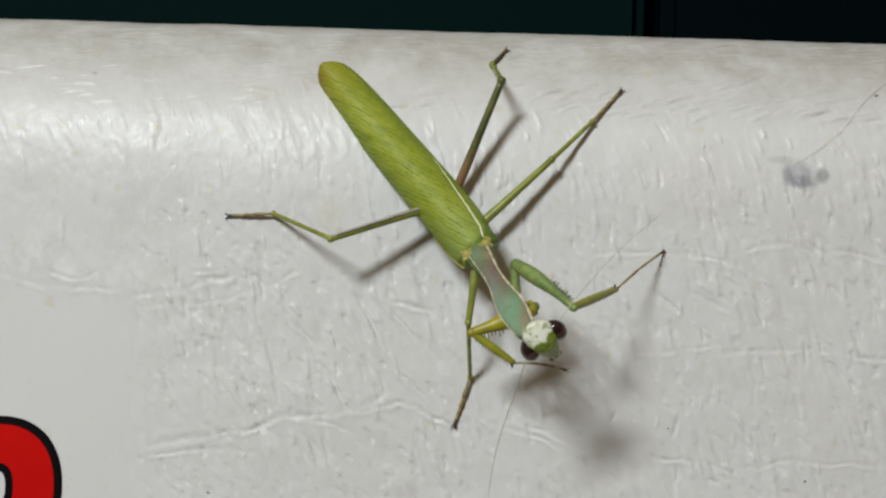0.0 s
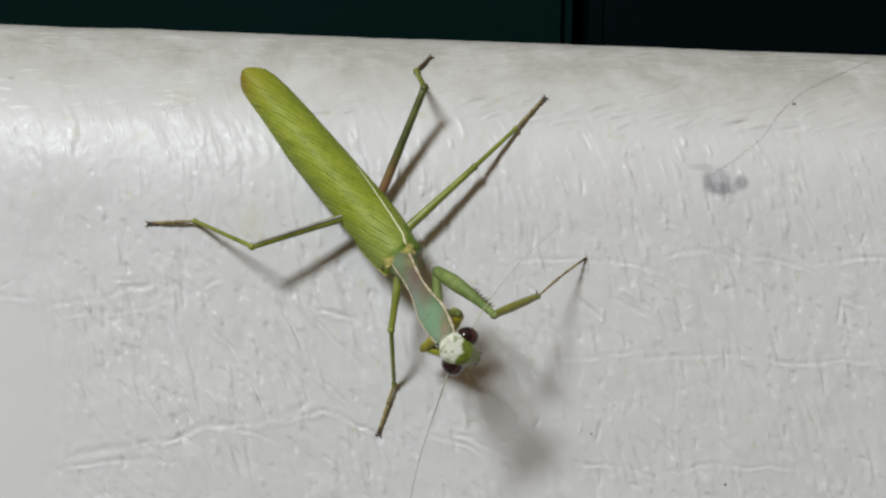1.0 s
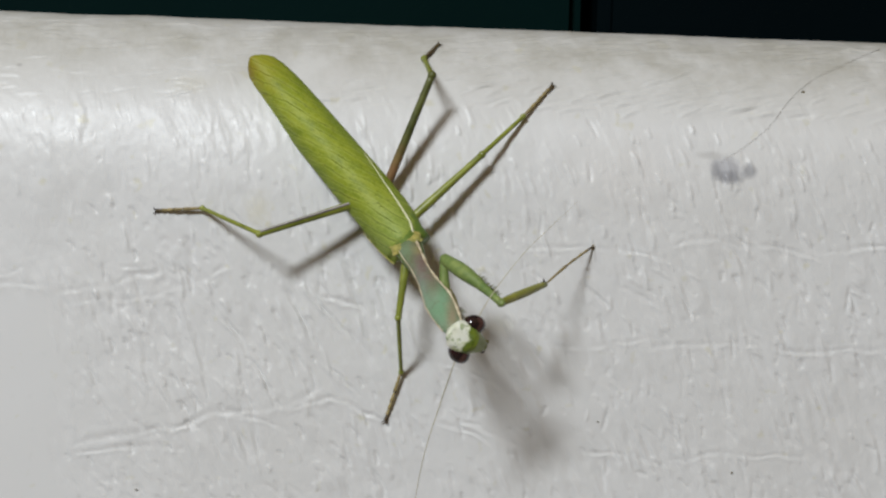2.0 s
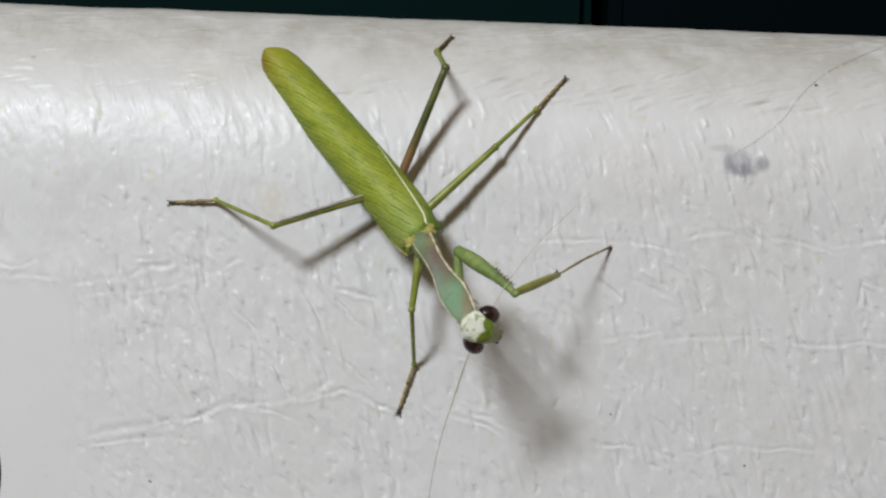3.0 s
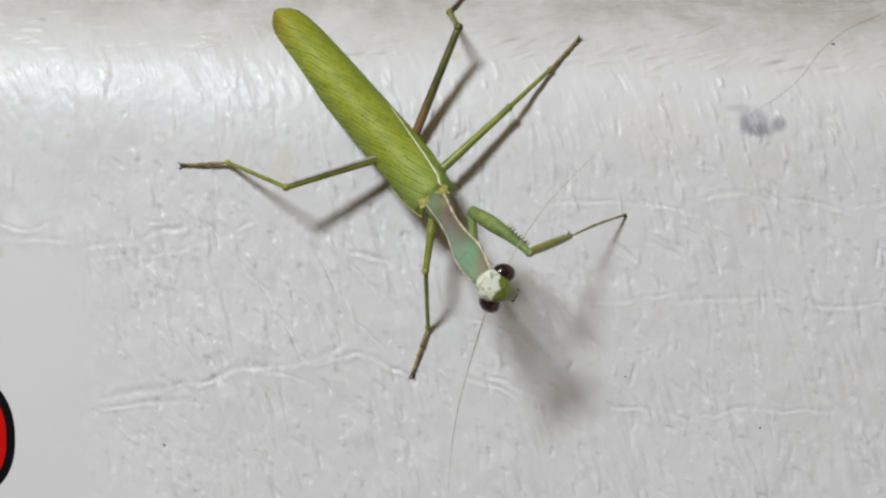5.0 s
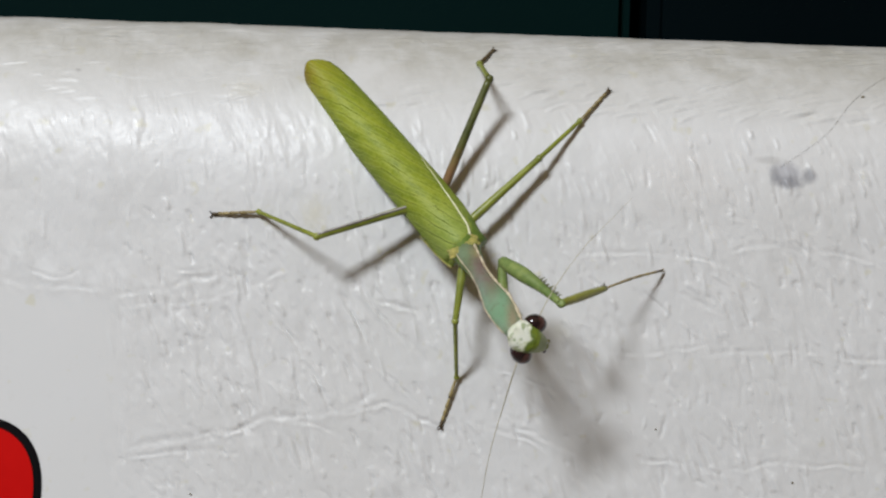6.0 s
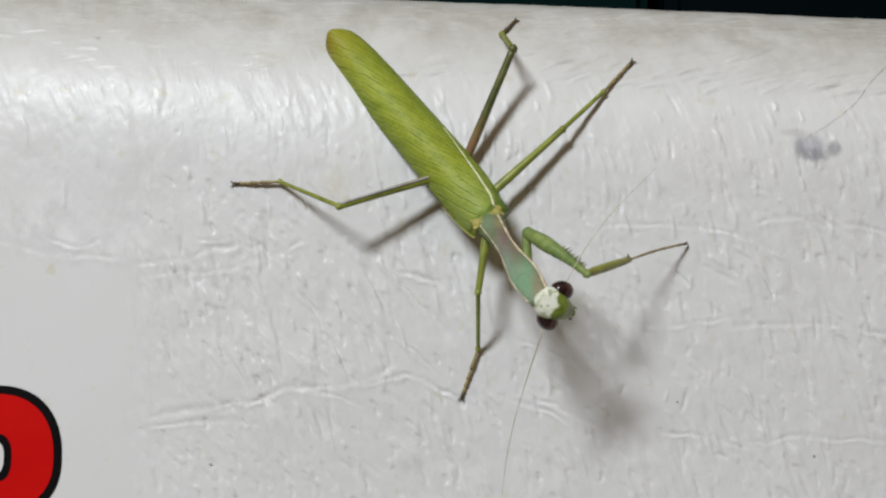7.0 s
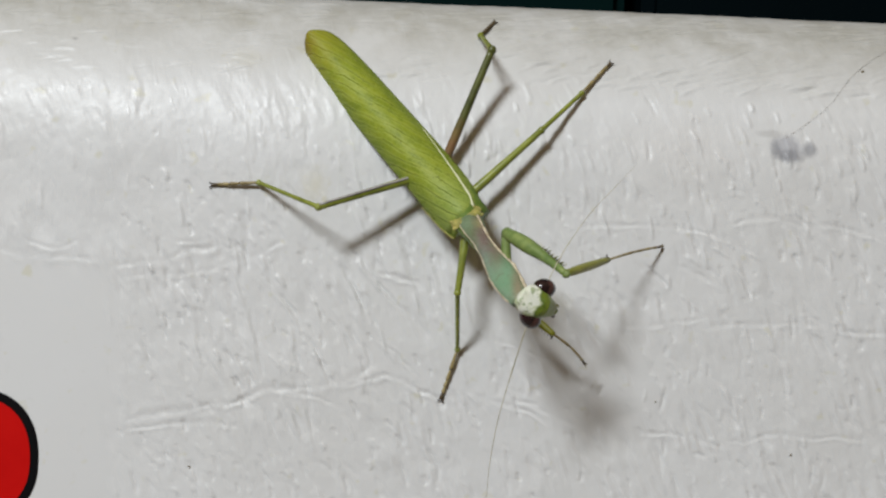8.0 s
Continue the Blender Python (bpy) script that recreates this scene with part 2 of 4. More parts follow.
def wing_material():
    m, n, l, b = material("wing_green", (0.22, 0.34, 0.03), 0.55, 0.28)
    v = coords(n, l)
    axis = (WING_TIP - WING_ROOT).normalized()
    side = axis.cross(Vector((0, -1, 0))).normalized()
    if side.x < 0:
        side = -side

    def along(d, scale):
        """Distance from the wing's root in the direction d, in mm times scale."""
        dot = n.new("ShaderNodeVectorMath")
        dot.operation = "DOT_PRODUCT"
        l.new(v, dot.inputs[0])
        dot.inputs[1].default_value = d * (1000 * scale)
        return math_node(n, l, "SUBTRACT", dot.outputs["Value"], WING_ROOT.dot(d) * scale)

    def step(sock, lo, hi):
        mr = n.new("ShaderNodeMapRange")
        mr.interpolation_type = "SMOOTHSTEP"
        l.new(sock, mr.inputs["Value"])
        mr.inputs["From Min"].default_value, mr.inputs["From Max"].default_value = lo, hi
        return mr.outputs["Result"]

    lean = radians(21)
    down = axis * math.sin(lean) + side * math.cos(lean)        # square to the veins
    run = axis * math.cos(lean) - side * math.sin(lean)         # along the veins
    comb = n.new("ShaderNodeCombineXYZ")
    l.new(along(down, 1.0), comb.inputs[0])
    l.new(along(run, 0.13), comb.inputs[1])
    streaky = noise_node(n, l, comb.outputs[0], 1.0, 5, 0.6)
    mottle = noise_node(n, l, v, 420, 6, 0.66)
    base = math_node(n, l, "MULTIPLY_ADD", streaky, 0.55, math_node(n, l, "MULTIPLY", mottle, 0.45))
    col = ramp(n, l, base, [(0.32, (0.136, 0.185, 0.009)), (0.47, (0.245, 0.298, 0.018)), (0.57, (0.318, 0.360, 0.032)), (0.72, (0.415, 0.452, 0.070))])
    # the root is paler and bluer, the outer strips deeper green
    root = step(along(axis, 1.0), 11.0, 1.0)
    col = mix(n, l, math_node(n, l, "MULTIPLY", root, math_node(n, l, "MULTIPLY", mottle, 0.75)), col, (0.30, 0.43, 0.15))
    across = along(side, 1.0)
    # shade of the left edge, turned from the lamp, is painted into its strip
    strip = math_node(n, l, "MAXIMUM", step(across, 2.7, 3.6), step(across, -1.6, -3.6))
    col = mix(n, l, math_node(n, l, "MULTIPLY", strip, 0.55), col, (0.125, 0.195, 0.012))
    # oblique veins of uneven strength, each with a pale edge
    q = math_node(n, l, "ADD", along(down, 0.82), math_node(n, l, "MULTIPLY", noise_node(n, l, v, 150, 3, 0.5), 1.5))
    part_of = math_node(n, l, "FRACT", q)
    d = math_node(n, l, "ABSOLUTE", math_node(n, l, "SUBTRACT", part_of, 0.5))
    fade = step(noise_node(n, l, v, 260, 4, 0.6), 0.36, 0.60)
    vein = math_node(n, l, "MULTIPLY", step(d, 0.10, 0.0), fade)
    pale = math_node(n, l, "MULTIPLY", math_node(n, l, "MULTIPLY", step(d, 0.10, 0.17), step(d, 0.30, 0.17)), 0.30)
    col = mix(n, l, pale, col, (0.46, 0.52, 0.13))
    col = mix(n, l, math_node(n, l, "MULTIPLY", vein, 0.50), col, (0.095, 0.130, 0.010))
    # tiny cells between the veins
    cell = n.new("ShaderNodeTexVoronoi")
    cell.feature = "DISTANCE_TO_EDGE"
    l.new(coords(n, l, (2200, 2200, 1100), (0, 40, 0)), cell.inputs["Vector"])
    cell.inputs["Scale"].default_value = 1
    edge = ramp(n, l, cell.outputs["Distance"], [(0.0, (0.26, 0.26, 0.26)), (0.20, (0, 0, 0))])
    col = mix(n, l, edge, col, (0.40, 0.48, 0.10))
    # dark freckles
    freckle = step(noise_node(n, l, v, 1900, 3, 0.65), 0.58, 0.70)
    col = mix(n, l, math_node(n, l, "MULTIPLY", freckle, 0.50), col, (0.10, 0.115, 0.010))
    # the tip is yellow, brown at the very end
    tip = spot(n, l, v, (-0.02060, 0.00228, 0.02920), (0.0062, 0.0078), 0.8)
    col = mix(n, l, math_node(n, l, "MULTIPLY", tip, 0.7), col, (0.34, 0.29, 0.020))
    tip = spot(n, l, v, (-0.02290, 0.00228, 0.03010), (0.0034, 0.0046), 0.7)
    col = mix(n, l, math_node(n, l, "MULTIPLY", tip, 0.9), col, (0.22, 0.095, 0.008))
    l.new(col, b.inputs["Base Color"])
    h = math_node(n, l, "ADD", math_node(n, l, "MULTIPLY", vein, -0.8), noise_node(n, l, v, 900, 3))
    bump(n, l, b, h, 0.7, 0.00014)
    return m


def pronotum_material():
    m, n, l, b = material("pronotum_green", (0.2, 0.33, 0.2), 0.42, 0.5)
    v = coords(n, l)
    broad = noise_node(n, l, v, 260, 4)
    col = ramp(n, l, broad, [(0.3, (0.15, 0.19, 0.09)), (0.55, (0.20, 0.27, 0.16)), (0.8, (0.27, 0.33, 0.25))])
    for place, size, soft, tint, amount in (
            ((0.00965, -0.01500, -0.00524), (0.0034, 0.0056), 0.6, (0.20, 0.37, 0.22), 0.85),
            ((0.00720, -0.01300, -0.00213), (0.0012, 0.0034), 0.8, (0.27, 0.34, 0.31), 0.7),
            ((0.00733, -0.01150, 0.00050), (0.0024, 0.0048), 0.55, (0.20, 0.125, 0.115), 0.95),
            ((0.00892, -0.01300, -0.00223), (0.0014, 0.0038), 0.6, (0.22, 0.14, 0.115), 0.6),
            ((0.01143, -0.01800, -0.00666), (0.0012, 0.0042), 0.6, (0.34, 0.24, 0.16), 0.7),
            ((0.00680, -0.01100, 0.00198), (0.0014, 0.0010), 0.7, (0.42, 0.36, 0.14), 0.7)):
        f = spot(n, l, v, place, size, soft)
        col = mix(n, l, math_node(n, l, "MULTIPLY", f, amount), col, tint)
    dots = ramp(n, l, noise_node(n, l, v, 1700, 3), [(0.60, (0, 0, 0)), (0.72, (0.5, 0.5, 0.5))])
    col = mix(n, l, dots, col, (0.16, 0.12, 0.07))
    l.new(col, b.inputs["Base Color"])
    bump(n, l, b, noise_node(n, l, v, 1100, 5, 0.65), 0.9, 0.00022)
    return m


def plain_material(name, dark, light, scale=600, rough=0.45, relief=0.3, spec=0.5):
    m, n, l, b = material(name, dark, rough, spec)
    v = coords(n, l)
    l.new(ramp(n, l, noise_node(n, l, v, scale, 5, 0.6), [(0.3, dark), (0.7, light)]), b.inputs["Base Color"])
    bump(n, l, b, noise_node(n, l, v, scale * 3, 3), relief, 0.0001)
    return m


def root_brown_material():
    m, n, l, b = material("leg_brown_root", (0.12, 0.13, 0.03), 0.38, 0.5)
    v = coords(n, l)
    col = ramp(n, l, noise_node(n, l, v, 350, 5, 0.6), [(0.3, (0.055, 0.065, 0.016)), (0.7, (0.14, 0.15, 0.035))])
    f = spot(n, l, v, (0.00253, -0.00284, 0.01376), (0.0042, 0.0048), 0.9)
    l.new(mix(n, l, math_node(n, l, "MULTIPLY", f, 0.9), col, (0.30, 0.15, 0.075)), b.inputs["Base Color"])
    bump(n, l, b, noise_node(n, l, v, 1100, 3), 0.3, 0.0001)
    return m


def head_material():
    m, n, l, b = material("head_shell", (0.4, 0.5, 0.3), 0.33, 0.45)
    tc = n.new("ShaderNodeTexCoord")
    sep = n.new("ShaderNodeSeparateXYZ")
    l.new(tc.outputs["Object"], sep.inputs[0])
    wob = noise_node(n, l, tc.outputs["Object"], 800, 4)
    f = math_node(n, l, "MULTIPLY_ADD", wob, 0.0034, math_node(n, l, "SUBTRACT", sep.outputs["Y"], 0.0009))
    mr = n.new("ShaderNodeMapRange")
    l.new(f, mr.inputs["Value"])
    mr.inputs["From Min"].default_value, mr.inputs["From Max"].default_value = -0.0028, 0.0042
    col = ramp(n, l, mr.outputs["Result"], [(0.0, (0.50, 0.55, 0.36)), (0.16, (0.82, 0.83, 0.68)), (0.36, (0.86, 0.88, 0.77)), (0.42, (0.62, 0.67, 0.42)),
                                            (0.47, (0.11, 0.16, 0.02)), (0.60, (0.24, 0.31, 0.04)), (0.95, (0.24, 0.31, 0.03))])
    blotch = ramp(n, l, noise_node(n, l, tc.outputs["Object"], 1000, 4), [(0.55, (0, 0, 0)), (0.63, (0.7, 0.7, 0.7))])
    col = mix(n, l, blotch, col, (0.22, 0.30, 0.09))
    dots = ramp(n, l, noise_node(n, l, tc.outputs["Object"], 2400, 3), [(0.64, (0, 0, 0)), (0.72, (0.55, 0.55, 0.55))])
    col = mix(n, l, dots, col, (0.10, 0.13, 0.03))
    l.new(col, b.inputs["Base Color"])
    bump(n, l, b, noise_node(n, l, tc.outputs["Object"], 1500, 4), 0.5, 0.00016)
    return m


def eye_material():
    m, n, l, b = material("eye_purple_brown", (0.02, 0.01, 0.01), 0.16, 0.6)
    tc = n.new("ShaderNodeTexCoord")
    sep = n.new("ShaderNodeSeparateXYZ")
    l.new(tc.outputs["Object"], sep.inputs[0])
    wob = noise_node(n, l, tc.outputs["Object"], 900, 3)
    f = math_node(n, l, "MULTIPLY_ADD", sep.outputs["Y"], 320.0, math_node(n, l, "MULTIPLY", wob, 0.5))
    col = ramp(n, l, f, [(0.0, (0.030, 0.014, 0.014)), (0.28, (0.014, 0.007, 0.008)), (0.46, (0.105, 0.048, 0.040)), (0.60, (0.070, 0.030, 0.027)), (0.80, (0.012, 0.006, 0.006))])
    l.new(col, b.inputs["Base Color"])
    bump(n, l, b, noise_node(n, l, tc.outputs["Object"], 6000, 2), 0.05, 0.00003)
    return m


def wall_material(name, dark, light):
    m, n, l, b = material(name, dark, 0.7, 0.03)
    v = coords(n, l)
    l.new(ramp(n, l, noise_node(n, l, v, 6, 5), [(0.3, dark), (0.7, light)]), b.inputs["Base Color"])
    bump(n, l, b, noise_node(n, l, v, 260, 4), 0.2, 0.0006)
    return m


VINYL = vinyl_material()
WING = wing_material()
PRONOTUM = pronotum_material()
HEAD = head_material()
WALL = wall_material("dark_green_paint", (0.0006, 0.0066, 0.0066), (0.0009, 0.0094, 0.0090))
WALL_DARK = wall_material("dark_blue_paint", (0.0004, 0.0024, 0.0034), (0.0006, 0.0036, 0.0048))
CREAM = plain_material("cream_margin", (0.72, 0.71, 0.46), (0.84, 0.82, 0.60), 900)
PALE = plain_material("pale_pink_margin", (0.40, 0.32, 0.20), (0.80, 0.70, 0.52), 900)
NECK = plain_material("neck_pale_green", (0.40, 0.46, 0.26), (0.55, 0.58, 0.38), 900)
COLLAR = plain_material("collar_yellow", (0.20, 0.22, 0.045), (0.56, 0.47, 0.14), 1100, 0.5, 0.6)
ABDOMEN = plain_material("abdomen_green", (0.09, 0.15, 0.02), (0.16, 0.24, 0.035), 400)
LEG = plain_material("leg_green", (0.140, 0.165, 0.022), (0.315, 0.345, 0.055), 420, 0.36)
KEEL = plain_material("keel_purple_grey", (0.30, 0.27, 0.28), (0.52, 0.48, 0.47), 700, 0.30)
LEG_BROWN = root_brown_material()
FEMUR = plain_material("foreleg_green", (0.11, 0.185, 0.045), (0.28, 0.345, 0.105), 700, 0.46, 0.7)
TIBIA = plain_material("foreleg_yellow_green", (0.20, 0.22, 0.015), (0.34, 0.33, 0.03), 500, 0.4)
OLIVE = plain_material("coxa_olive", (0.11, 0.14, 0.03), (0.20, 0.23, 0.06), 500, 0.45)
YELLOW = plain_material("foreleg_yellow", (0.25, 0.23, 0.015), (0.44, 0.38, 0.03), 500, 0.4)
TARSUS = plain_material("tarsus_brown", (0.18, 0.135, 0.050), (0.43, 0.34, 0.15), 800, 0.5)
TARSUS_DARK = plain_material("tarsus_dark_band", (0.045, 0.032, 0.014), (0.13, 0.09, 0.04), 900, 0.5)
CLAW = plain_material("claw_dark", (0.02, 0.014, 0.010), (0.05, 0.03, 0.02), 900, 0.4)
SPINE = plain_material("spine_dark", (0.10, 0.10, 0.04), (0.34, 0.36, 0.18), 900, 0.4)
EYE = eye_material()
ANTENNA = plain_material("antenna_tan", (0.50, 0.46, 0.32), (0.66, 0.62, 0.50), 700, 0.5)
HAIR = plain_material("hair_grey", (0.30, 0.28, 0.26), (0.46, 0.43, 0.40), 700, 0.4)
SPECK = plain_material("speck_brown", (0.10, 0.08, 0.04), (0.20, 0.16, 0.08), 900)
RED = plain_material("red_ink", (0.55, 0.003, 0.003), (0.61, 0.005, 0.004), 120, 0.6, 0.1, 0.08)
BLACK = plain_material("black_ink", (0.004, 0.004, 0.005), (0.007, 0.006, 0.007), 120, 0.6, 0.1, 0.05)
BOUNCE_WALL = plain_material("pale_bounce_wall", (0.66, 0.60, 0.50), (0.72, 0.66, 0.56), 5, 0.9, 0.2)
FLOOR = plain_material("brown_concrete", (0.38, 0.33, 0.27), (0.46, 0.40, 0.33), 9, 0.85, 0.3)


# ---- mesh helpers (millimetres in, metres out) ----
def part(name, bm, mat, parent=None, label=""):
    me = bpy.data.meshes.new(name)
    bmesh.ops.recalc_face_normals(bm, faces=bm.faces)
    for f in bm.faces:
        f.smooth = True
    bm.to_mesh(me)
    bm.free()
    me.materials.append(mat)
    ob = new(name, me)
    ob.parent = parent
    if label:
        ob["label"] = label
    return ob


def rings_to(bm, rings, cap=True):
    """Skins closed rings of points into bm."""
    made = [[bm.verts.new(Vector(p) * MM) for p in ring] for ring in rings]
    for a, b in zip(made, made[1:]):
        for k in range(len(a)):
            bm.faces.new((a[k], a[k - 1], b[k - 1], b[k]))
    if cap:
        bm.faces.new(made[0])
        bm.faces.new(list(reversed(made[-1])))
    return made


def frame_of(d, up=(0, -1, 0)):
    """Two unit vectors square to d; the second is the one nearer to up."""
    d = Vector(d).normalized()
    u = Vector(up)
    if abs(d.dot(u)) > 0.97:
        u = Vector((0, 0, 1))
    side = d.cross(u).normalized()
    return side, side.cross(d).normalized()


def spline(points, steps):
    """A smooth line through points, steps pieces for each span."""
    p = [Vector(q) for q in points]
    p = [p[0] * 2 - p[1]] + p + [p[-1] * 2 - p[-2]]
    out = []
    for i in range(1, len(p) - 2):
        for k in range(steps):
            t = k / steps
            a, b, c, d = p[i - 1:i + 3]
            out.append(0.5 * ((2 * b) + (c - a) * t + (2 * a - 5 * b + 4 * c - d) * t * t + (3 * b - a - 3 * c + d) * t ** 3))
    return out + [p[-2]]


def tube(bm, line, radius, sides=10, flat=1.0, up=(0, -1, 0)):
    """A round limb along line; radius is a number or a function of 0..1; flat squeezes it along up."""
    n = len(line)
    rings = []
    for i, p in enumerate(line):
        d = Vector(line[min(i + 1, n - 1)]) - Vector(line[max(i - 1, 0)])
        s, u = frame_of(d, up)
        r = radius(i / (n - 1)) if callable(radius) else radius
        rings.append([Vector(p) + s * (r * math.cos(a)) + u * (r * flat * math.sin(a)) for a in (2 * math.pi * k / sides for k in range(sides))])
    rings_to(bm, rings)
    return bm


def ellipsoid(bm, centre, axes, n=14):
    """axes: three vectors, the half axes."""
    a, b, c = (Vector(v) for v in axes)
    rings = []
    for i in range(1, n):
        th = math.pi * i / n
        rings.append([Vector(centre) + a * math.cos(th) + (b * math.cos(ph) + c * math.sin(ph)) * math.sin(th)
                      for ph in (2 * math.pi * k / (n + 4) for k in range(n + 4))])
    rings_to(bm, rings)
    return bm


def taper(r0, r1, bulge=0.0, where=0.35):
    def r(t):
        return (r0 + (r1 - r0) * t) * (1 + bulge * math.exp(-((t - where) / 0.25) ** 2))
    return r


def value_noise(x, y, seed):
    """Smooth noise in -1..1 over arrays, one unit a cell."""
    rng = np.random.RandomState(seed)
    table = rng.rand(256, 256) * 2 - 1
    xi, yi = np.floor(x).astype(int), np.floor(y).astype(int)
    fx, fy = x - xi, y - yi
    fx, fy = fx * fx * (3 - 2 * fx), fy * fy * (3 - 2 * fy)
    a, b = table[xi % 256, yi % 256], table[(xi + 1) % 256, yi % 256]
    c, d = table[xi % 256, (yi + 1) % 256], table[(xi + 1) % 256, (yi + 1) % 256]
    return (a * (1 - fx) + b * fx) * (1 - fy) + (c * (1 - fx) + d * fx) * fy


# ---- the pad: flat face, rounded upper edge, embossed wrinkles ----
BEND, RISE, DEEP = 10.0, 30.8, 22.0   # height where the face bends, height and depth of the rounding (mm)


def fold(h, x, z, x0, z0, x1, z1, bow, width, depth, lip=0.8, seed=1):
    """Presses one wandering groove with a raised lower lip into h, from (x0, z0) to (x1, z1); bow is its sag at the middle."""
    m = 3.5 + abs(bow)
    i0, i1 = np.searchsorted(x[:, 0], [min(x0, x1) - m, max(x0, x1) + m])
    j0, j1 = np.searchsorted(z[0], [min(z0, z1) - m, max(z0, z1) + m])
    if i1 <= i0 or j1 <= j0:
        return
    gx, gz = x[i0:i1, j0:j1], z[i0:i1, j0:j1]
    ln = math.hypot(x1 - x0, z1 - z0)
    ux, uz = (x1 - x0) / ln, (z1 - z0) / ln
    t = ((gx - x0) * ux + (gz - z0) * uz) / ln
    side = (gx - x0) * -uz + (gz - z0) * ux
    if ux < 0:
        side = -side
    wander = 0.50 * value_noise(t * ln / 3.6, t * 0 + seed, 300) + 0.10 * value_noise(t * ln / 1.1, t * 0 + seed, 301)
    d = side - bow * 4 * t * (1 - t) - wander
    ends = np.clip(t * ln / 2.2, 0, 1) * np.clip((1 - t) * ln / 2.2, 0, 1)
    rough = 0.59 * np.clip(0.72 + 0.70 * value_noise(gx / 2.4, gz / 1.9 + seed, 302) + 0.25 * value_noise(gx / 0.8, gz / 0.8 + seed, 304), 0.30, 1.4)
    w = width * (1 + 0.35 * value_noise(t * ln / 2.0, t * 0 + seed, 303))
    h[i0:i1, j0:j1] += ends * rough * depth * (lip * np.exp(-((d + 1.3 * w) / (0.85 * w)) ** 2) - np.exp(-(d / w) ** 2) + 0.25 * np.exp(-((d - 1.9 * w) / w) ** 2))


def dent(h, x, z, cx, cz, lean, length, width, height):
    """Adds one short raised or sunken dash of the embossing to h; lean in degrees from the level."""
    m = length * 0.75 + 3 * width
    i0, i1 = np.searchsorted(x[:, 0], [cx - m, cx + m])
    j0, j1 = np.searchsorted(z[0], [cz - m, cz + m])
    if i1 <= i0 or j1 <= j0:
        return
    gx, gz = x[i0:i1, j0:j1] - cx, z[i0:i1, j0:j1] - cz
    c, q = math.cos(radians(lean)), math.sin(radians(lean))
    u, v = (gx * c + gz * q) / (0.5 * length), (-gx * q + gz * c)
    v = v / width + 0.35 * u * u
    h[i0:i1, j0:j1] += height * np.exp(-u ** 4) * np.exp(-v * v)


